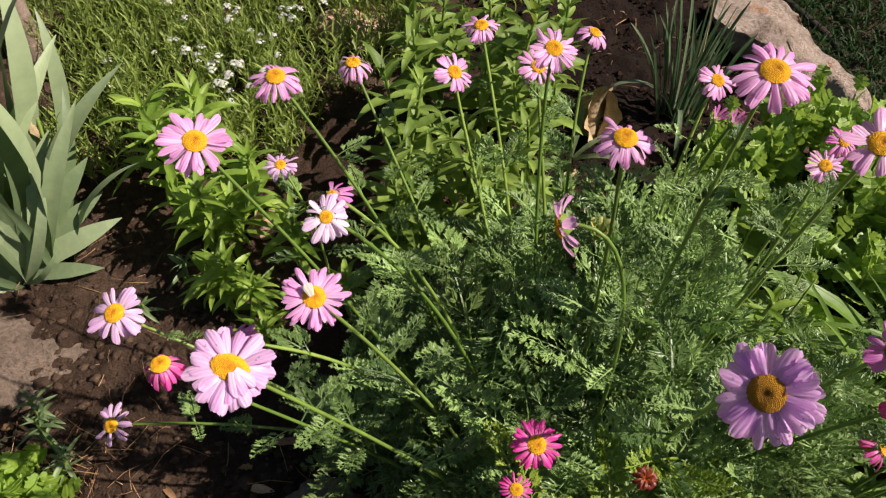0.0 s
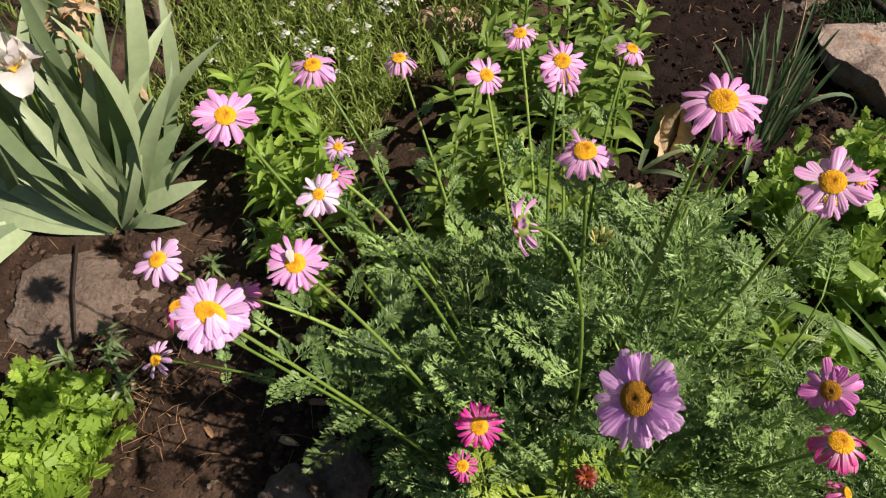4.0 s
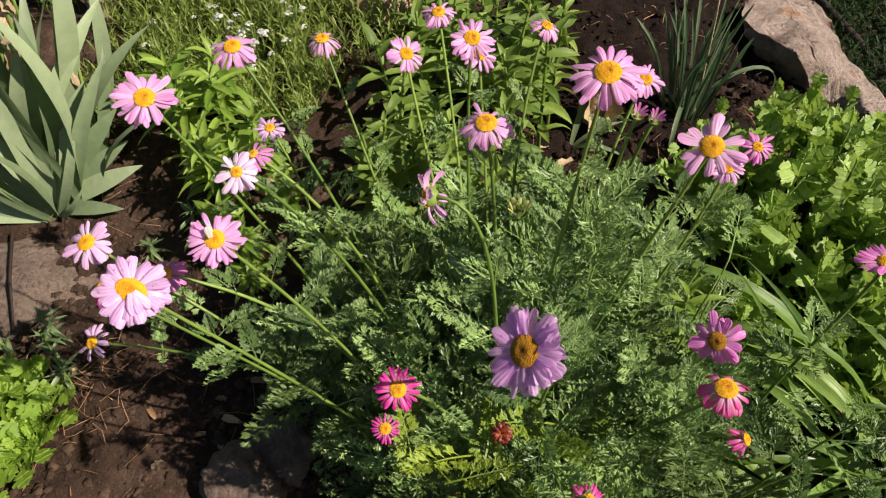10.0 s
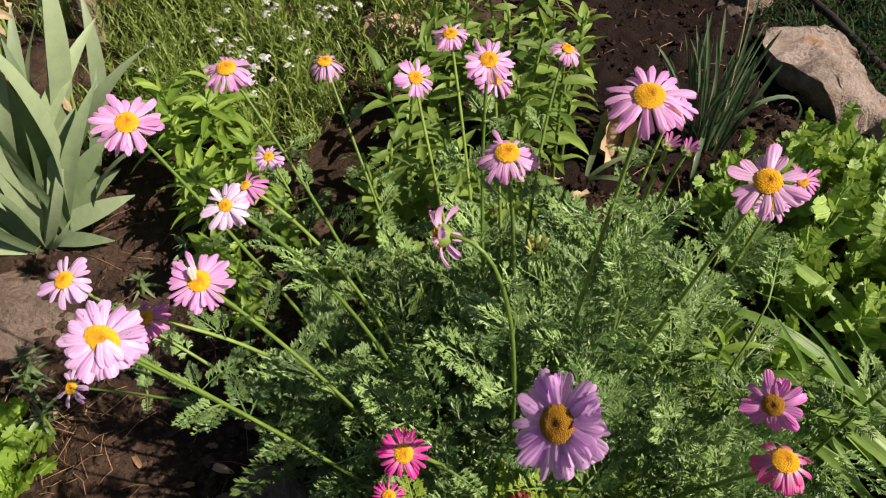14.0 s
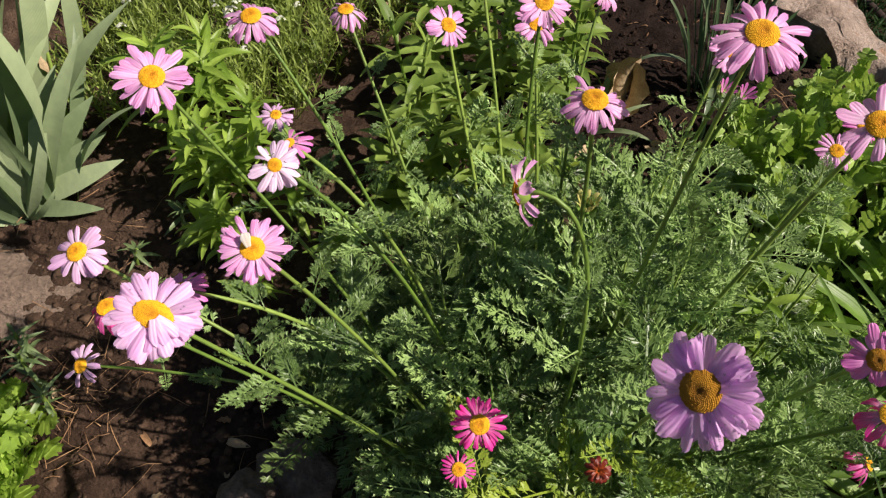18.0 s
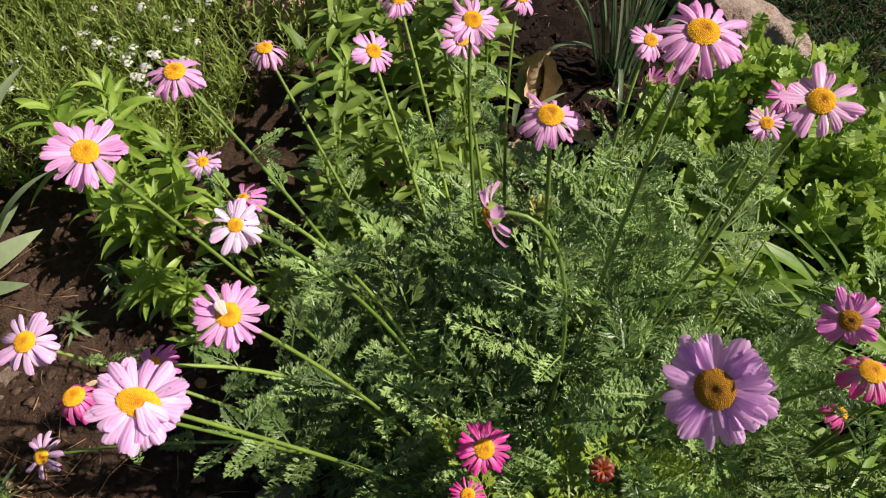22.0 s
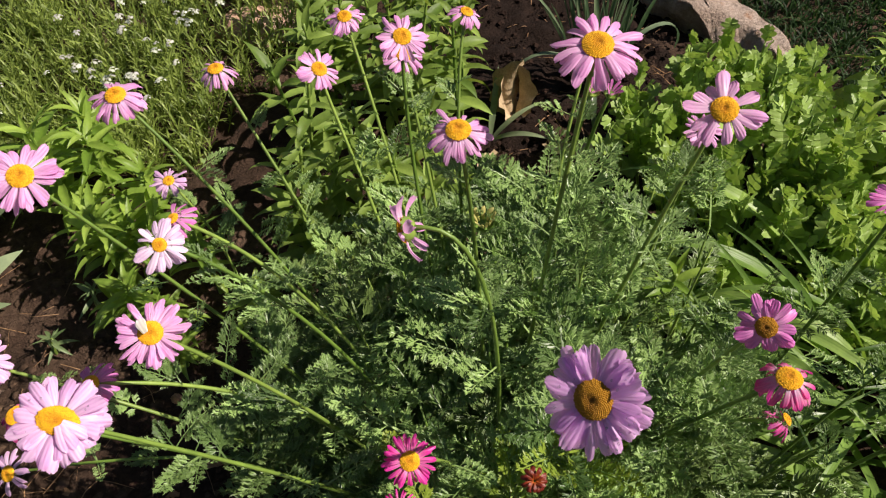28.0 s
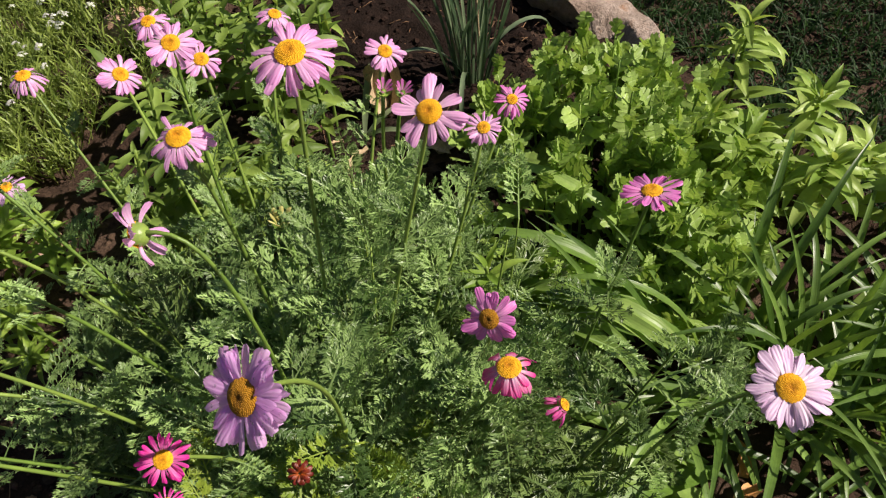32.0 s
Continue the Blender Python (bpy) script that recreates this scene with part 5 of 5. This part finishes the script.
YELLOW_FERN = leaf_material("yellow_fern_leaf", (0.16, 0.26, 0.03), (0.32, 0.42, 0.06), (0.4, 0.55, 0.06), 0.35, 0.42)
YELLOW_FRONDS = [mesh_of("leaf", *frond(0.09, 90 + k), YELLOW_FERN) for k in range(4)]
for k in range(16):
    x, y = 0.25 + 0.1 * r.uniform(-1, 1), 0.55 + 0.04 * r.uniform(-1, 1)
    part("leaf", YELLOW_FRONDS[k % 4], mg, aim((x, y, r.uniform(0.28, 0.38)), heading(r.random() * 6.28, r.uniform(0.2, 0.8)), r.uniform(-0.4, 0.4), r.uniform(0.7, 1.1)), "yellow-green cut leaf")

GOLD = leaf_material("golden_withered_leaf", (0.4, 0.26, 0.03), (0.62, 0.46, 0.07), (0.6, 0.45, 0.06), 0.3, 0.5)
GOLD_FROND = mesh_of("leaf", *frond(0.08, 97), GOLD, False)
for k in range(7):
    part("leaf", GOLD_FROND, mg, aim((0.27 + 0.07 * r.uniform(-1, 1), 0.515 + 0.02 * r.uniform(-1, 1), r.uniform(0.2, 0.26)), heading(r.random() * 6.28, r.uniform(0.0, 0.5)), r.uniform(-0.5, 0.5), r.uniform(0.7, 1.0)), "golden withered leaf")

# pink buds
for x, y, z, bx in ((0.377, 0.89, 0.551, 0.36), (0.397, 0.89, 0.546, 0.37)):
    bud = thing("daisy_bud", (bx, 0.9, 0.05), "closed pink daisy bud on a thin green stem", "flower bud", "daisy buds")
    tip = Vector((x, y, z))
    pts = curve(Vector((bx, 0.9, 0.05)), Vector((bx, 0.91, 0.25)), Vector((bx, 0.93, 0.4)), tip, 10)
    part("stem", mesh_of("stem", *tube(pts, [0.0022] * 11, 6), STEM), bud)
    top = Matrix.Translation(tip) @ Vector((0.2, -0.2, 0.8)).to_track_quat("Z", "Y").to_matrix().to_4x4()
    part("calyx", CUP_MESH, bud, top @ Matrix.Scale(0.8, 4))
    for k in range(9):
        part("petal", petal_mesh(HOT, 0.3, 0.9, k % 4), bud, top @ Matrix.Rotation(k * 0.698, 4, "Z") @ Matrix.Translation((0, 0.003, 0)) @ Matrix.Rotation(1.1, 4, "X") @ Matrix.Scale(0.55, 4))
SPENT = leaf_material("spent_petal", (0.5, 0.47, 0.14), (0.72, 0.66, 0.26), (0.65, 0.6, 0.2), 0.3, 0.5)
# yellow spent daisy
sp = thing("spent_daisy", (0.27, 0.72, 0.02), "spent daisy head with shrivelled yellow petals", "flower")
sp_tip = Vector((0.255, 0.80, 0.465))
part("stem", mesh_of("stem", *tube(curve(Vector((0.27, 0.72, 0.02)), Vector((0.27, 0.72, 0.2)), Vector((0.28, 0.73, 0.4)), sp_tip, 10), [0.0024] * 11, 6), STEM), sp)
sp_at = Matrix.Translation(sp_tip)
part("calyx", CUP_MESH, sp, sp_at)
for k in range(9):
    part("petal", mesh_of("petal", *petal(0.016, 0.005, 0.5, k), SPENT), sp, sp_at @ Matrix.Rotation(k * 0.7, 4, "Z") @ Matrix.Translation((0, 0.006, 0)) @ Matrix.Rotation(1.35, 4, "X"))

# white petal blot on a disc
blot = new("fallen_petal", mesh_of("fallen_petal", *petal(0.012, 0.008, 0.3, 3), WHITE))
blot.matrix_basis = Matrix.Translation((-0.012, 0.606, 0.6015)) @ Matrix.Rotation(0.6, 4, "X") @ Matrix.Rotation(0.5, 4, "Z")
tagged(blot, "small white petal stuck on a daisy's yellow disc", "petal")

# white iris flower with a yellow throat
IVORY = petal_material("ivory_petal", (0.8, 0.78, 0.7), (0.8, 0.66, 0.3), (0.8, 0.76, 0.6), 0.35)
THROAT = petal_material("yellow_throat", (0.8, 0.5, 0.03), (0.75, 0.4, 0.02), (0.8, 0.5, 0.05), 0.3)
fall = lambda v: math.sin(math.pi * min(1, 0.1 + 0.86 * v)) ** 0.6
FX, FY, FZ = -0.70, 1.07, 0.40
wf = thing("iris_flower", (FX, FY, ground_height(FX, FY)), "open white iris flower with a yellow throat on its stalk", "flower")
part("stem", mesh_of("stem", *tube(curve(Vector((FX + 0.02, FY, ground_height(FX, FY))), Vector((FX + 0.02, FY, 0.15)), Vector((FX + 0.01, FY, 0.25)), Vector((FX, FY, FZ)), 8), [0.005] * 9), STEM), wf)
for k in range(3):
    part("fall", mesh_of("fall", *blade(0.075, 0.055, 2.0, 0.3, 10, fall, 0, 0.18), IVORY), wf, aim((FX, FY, FZ), heading(k * 2.094 - 0.9, 0.5), 0.1), "drooping white petal")
    part("standard", mesh_of("standard", *blade(0.065, 0.05, -0.9, 0.5, 9, fall, 0, 0.15), IVORY), wf, aim((FX, FY, FZ), heading(k * 2.094 + 0.15, 0.9), 0.1), "upright white petal")
    part("beard", mesh_of("beard", *blade(0.03, 0.02, 0.8, 0.6, 5, fall), THROAT), wf, aim((FX, FY, FZ + 0.006), heading(k * 2.094 - 0.9, 0.6), 0.1), "yellow throat")
for x, y, z in ((-0.65, 1.15, 0.44), (-0.625, 1.16, 0.385), (-0.595, 1.14, 0.48), (-0.68, 1.26, 0.43)):
    dry = thing("withered_bloom", (x, y, z), "shrivelled orange-brown iris bloom on its stalk", "flower", "withered blooms")
    for k in range(5):
        part("petal", mesh_of("petal", *blade(0.04, 0.016, 1.7, 0.8, 8, ripple=0.5), RUSTY if k == 1 else HUSK), dry, aim((x, y, z), heading(k * 1.3, rng.uniform(-0.9, 0.4)), rng.uniform(-0.8, 0.8)))

# seedlings and weeds at the soil's edge
WEED = leaf_material("weed_leaf", (0.1, 0.16, 0.06), (0.18, 0.25, 0.11), (0.22, 0.32, 0.1), 0.25, 0.5)
WEEDS = [mesh_of("leaf", *blade(0.07, 0.012, b, 0.35, 7, lance, tw), WEED) for b, tw in ((0.3, 0.1), (0.8, -0.2), (1.2, 0.3))]
for n, (x, y, h) in enumerate(((-0.50, 0.76, 0.12), (-0.53, 0.80, 0.1), (-0.46, 0.72, 0.08), (-0.58, 0.75, 0.1), (-0.42, 0.98, 0.05), (-0.36, 1.05, 0.06))):
    leafy("weed_seedling", (x, y), (x + 0.02, y - 0.01, ground_height(x, y) + h), 14, WEEDS, n * 1.1, "thin grey-green weed seedling growing in bare soil", "weed", "weed seedlings", 1, 0.55, 0.9)

# straw, twigs and dead grass on the soil
straws = []
r = random.Random(61)
for _ in range(170):
    x, y = r.uniform(-0.75, 0.0), r.uniform(0.5, 1.15)
    if r.random() < 0.35:
        x, y = r.gauss(-0.44, 0.06), r.gauss(0.72, 0.06)
    a = Vector((x, y, ground_height(x, y) + r.uniform(0.002, 0.012)))
    d = heading(r.random() * 6.283, r.uniform(-0.05, 0.3)) * r.uniform(0.015, 0.07)
    mid = a + d * 0.5 + Vector((r.uniform(-1, 1), r.uniform(-1, 1), r.uniform(0, 1))) * d.length * 0.1
    straws.append((*tube([a, mid, a + d], [r.uniform(0.0003, 0.0008)] * 3, 4), Matrix()))
for _ in range(260):
    x, y = r.uniform(0.15, 0.7), r.uniform(1.3, 2.1)
    a = Vector((x, y, ground_height(x, y) + r.uniform(0.002, 0.01)))
    d = heading(r.random() * 6.283, r.uniform(-0.05, 0.3)) * r.uniform(0.015, 0.06)
    straws.append((*tube([a, a + d * 0.5 + Z * 0.004, a + d], [r.uniform(0.0005, 0.0012)] * 3, 4), Matrix()))
tagged(new("straw_litter", mesh_of("straw_litter", *joined(straws), STRAW)), "dry straw, twigs and dead grass scattered on the soil", "litter", kind="stuff")
for n in range(16):
    x, y = (r.gauss(-0.22, 0.05), r.gauss(0.66, 0.05)) if n < 8 else (r.uniform(-0.6, -0.2), r.uniform(0.58, 0.9))
    chip = new("leaf_scrap", mesh_of("leaf_scrap", *blade(r.uniform(0.02, 0.045), r.uniform(0.008, 0.016), r.uniform(0.2, 1.0), 0.5, 6, ripple=0.3), HUSK if n % 2 else STRAW))
    chip.matrix_basis = aim((x, y, ground_height(x, y) + 0.005), heading(r.random() * 6.28, 0.1), r.uniform(-0.4, 0.4))
    tagged(chip, "dry brown leaf scrap lying on the soil", "dry leaf", "leaf scraps")

# a dark twig lying over the flat stone
twig = [Vector((-0.70, 0.99, 0.06)), Vector((-0.665, 0.93, 0.068)), Vector((-0.64, 0.88, 0.066)), Vector((-0.605, 0.80, 0.03))]
tagged(new("twig", mesh_of("twig", *tube(twig, [0.0035, 0.003, 0.003, 0.002], 6), EDGING)), "thin dark twig lying across the flat stone", "twig")

# bare sapling trunk behind the irises
trunk = thing("sapling_trunk", (-0.83, 1.66, 0.0), "slim bare grey-brown trunk behind the iris leaves", "trunk")
part("trunk", mesh_of("trunk", *tube(curve(Vector((-0.83, 1.66, 0.0)), Vector((-0.84, 1.67, 0.25)), Vector((-0.83, 1.68, 0.5)), Vector((-0.85, 1.69, 0.9)), 12), [0.026 - 0.0008 * i for i in range(13)], 12), BARK), trunk)
# dry stalk by the daffodils
st = thing("dry_stalk", (0.56, 1.46, 0.04), "dry beige seed stalk hanging over the daffodil leaves", "stalk")
pts = curve(Vector((0.56, 1.46, 0.04)), Vector((0.56, 1.47, 0.25)), Vector((0.55, 1.48, 0.44)), Vector((0.53, 1.46, 0.42)), 12)
part("stem", mesh_of("stem", *tube(pts, [0.0016] * 13, 5), HUSK), st)
part("seed_head", lump("seed_head", (0.008, 0.008, 0.013), 4, HUSK, 0.2, 2), st, Matrix.Translation((0.53, 1.46, 0.41)))
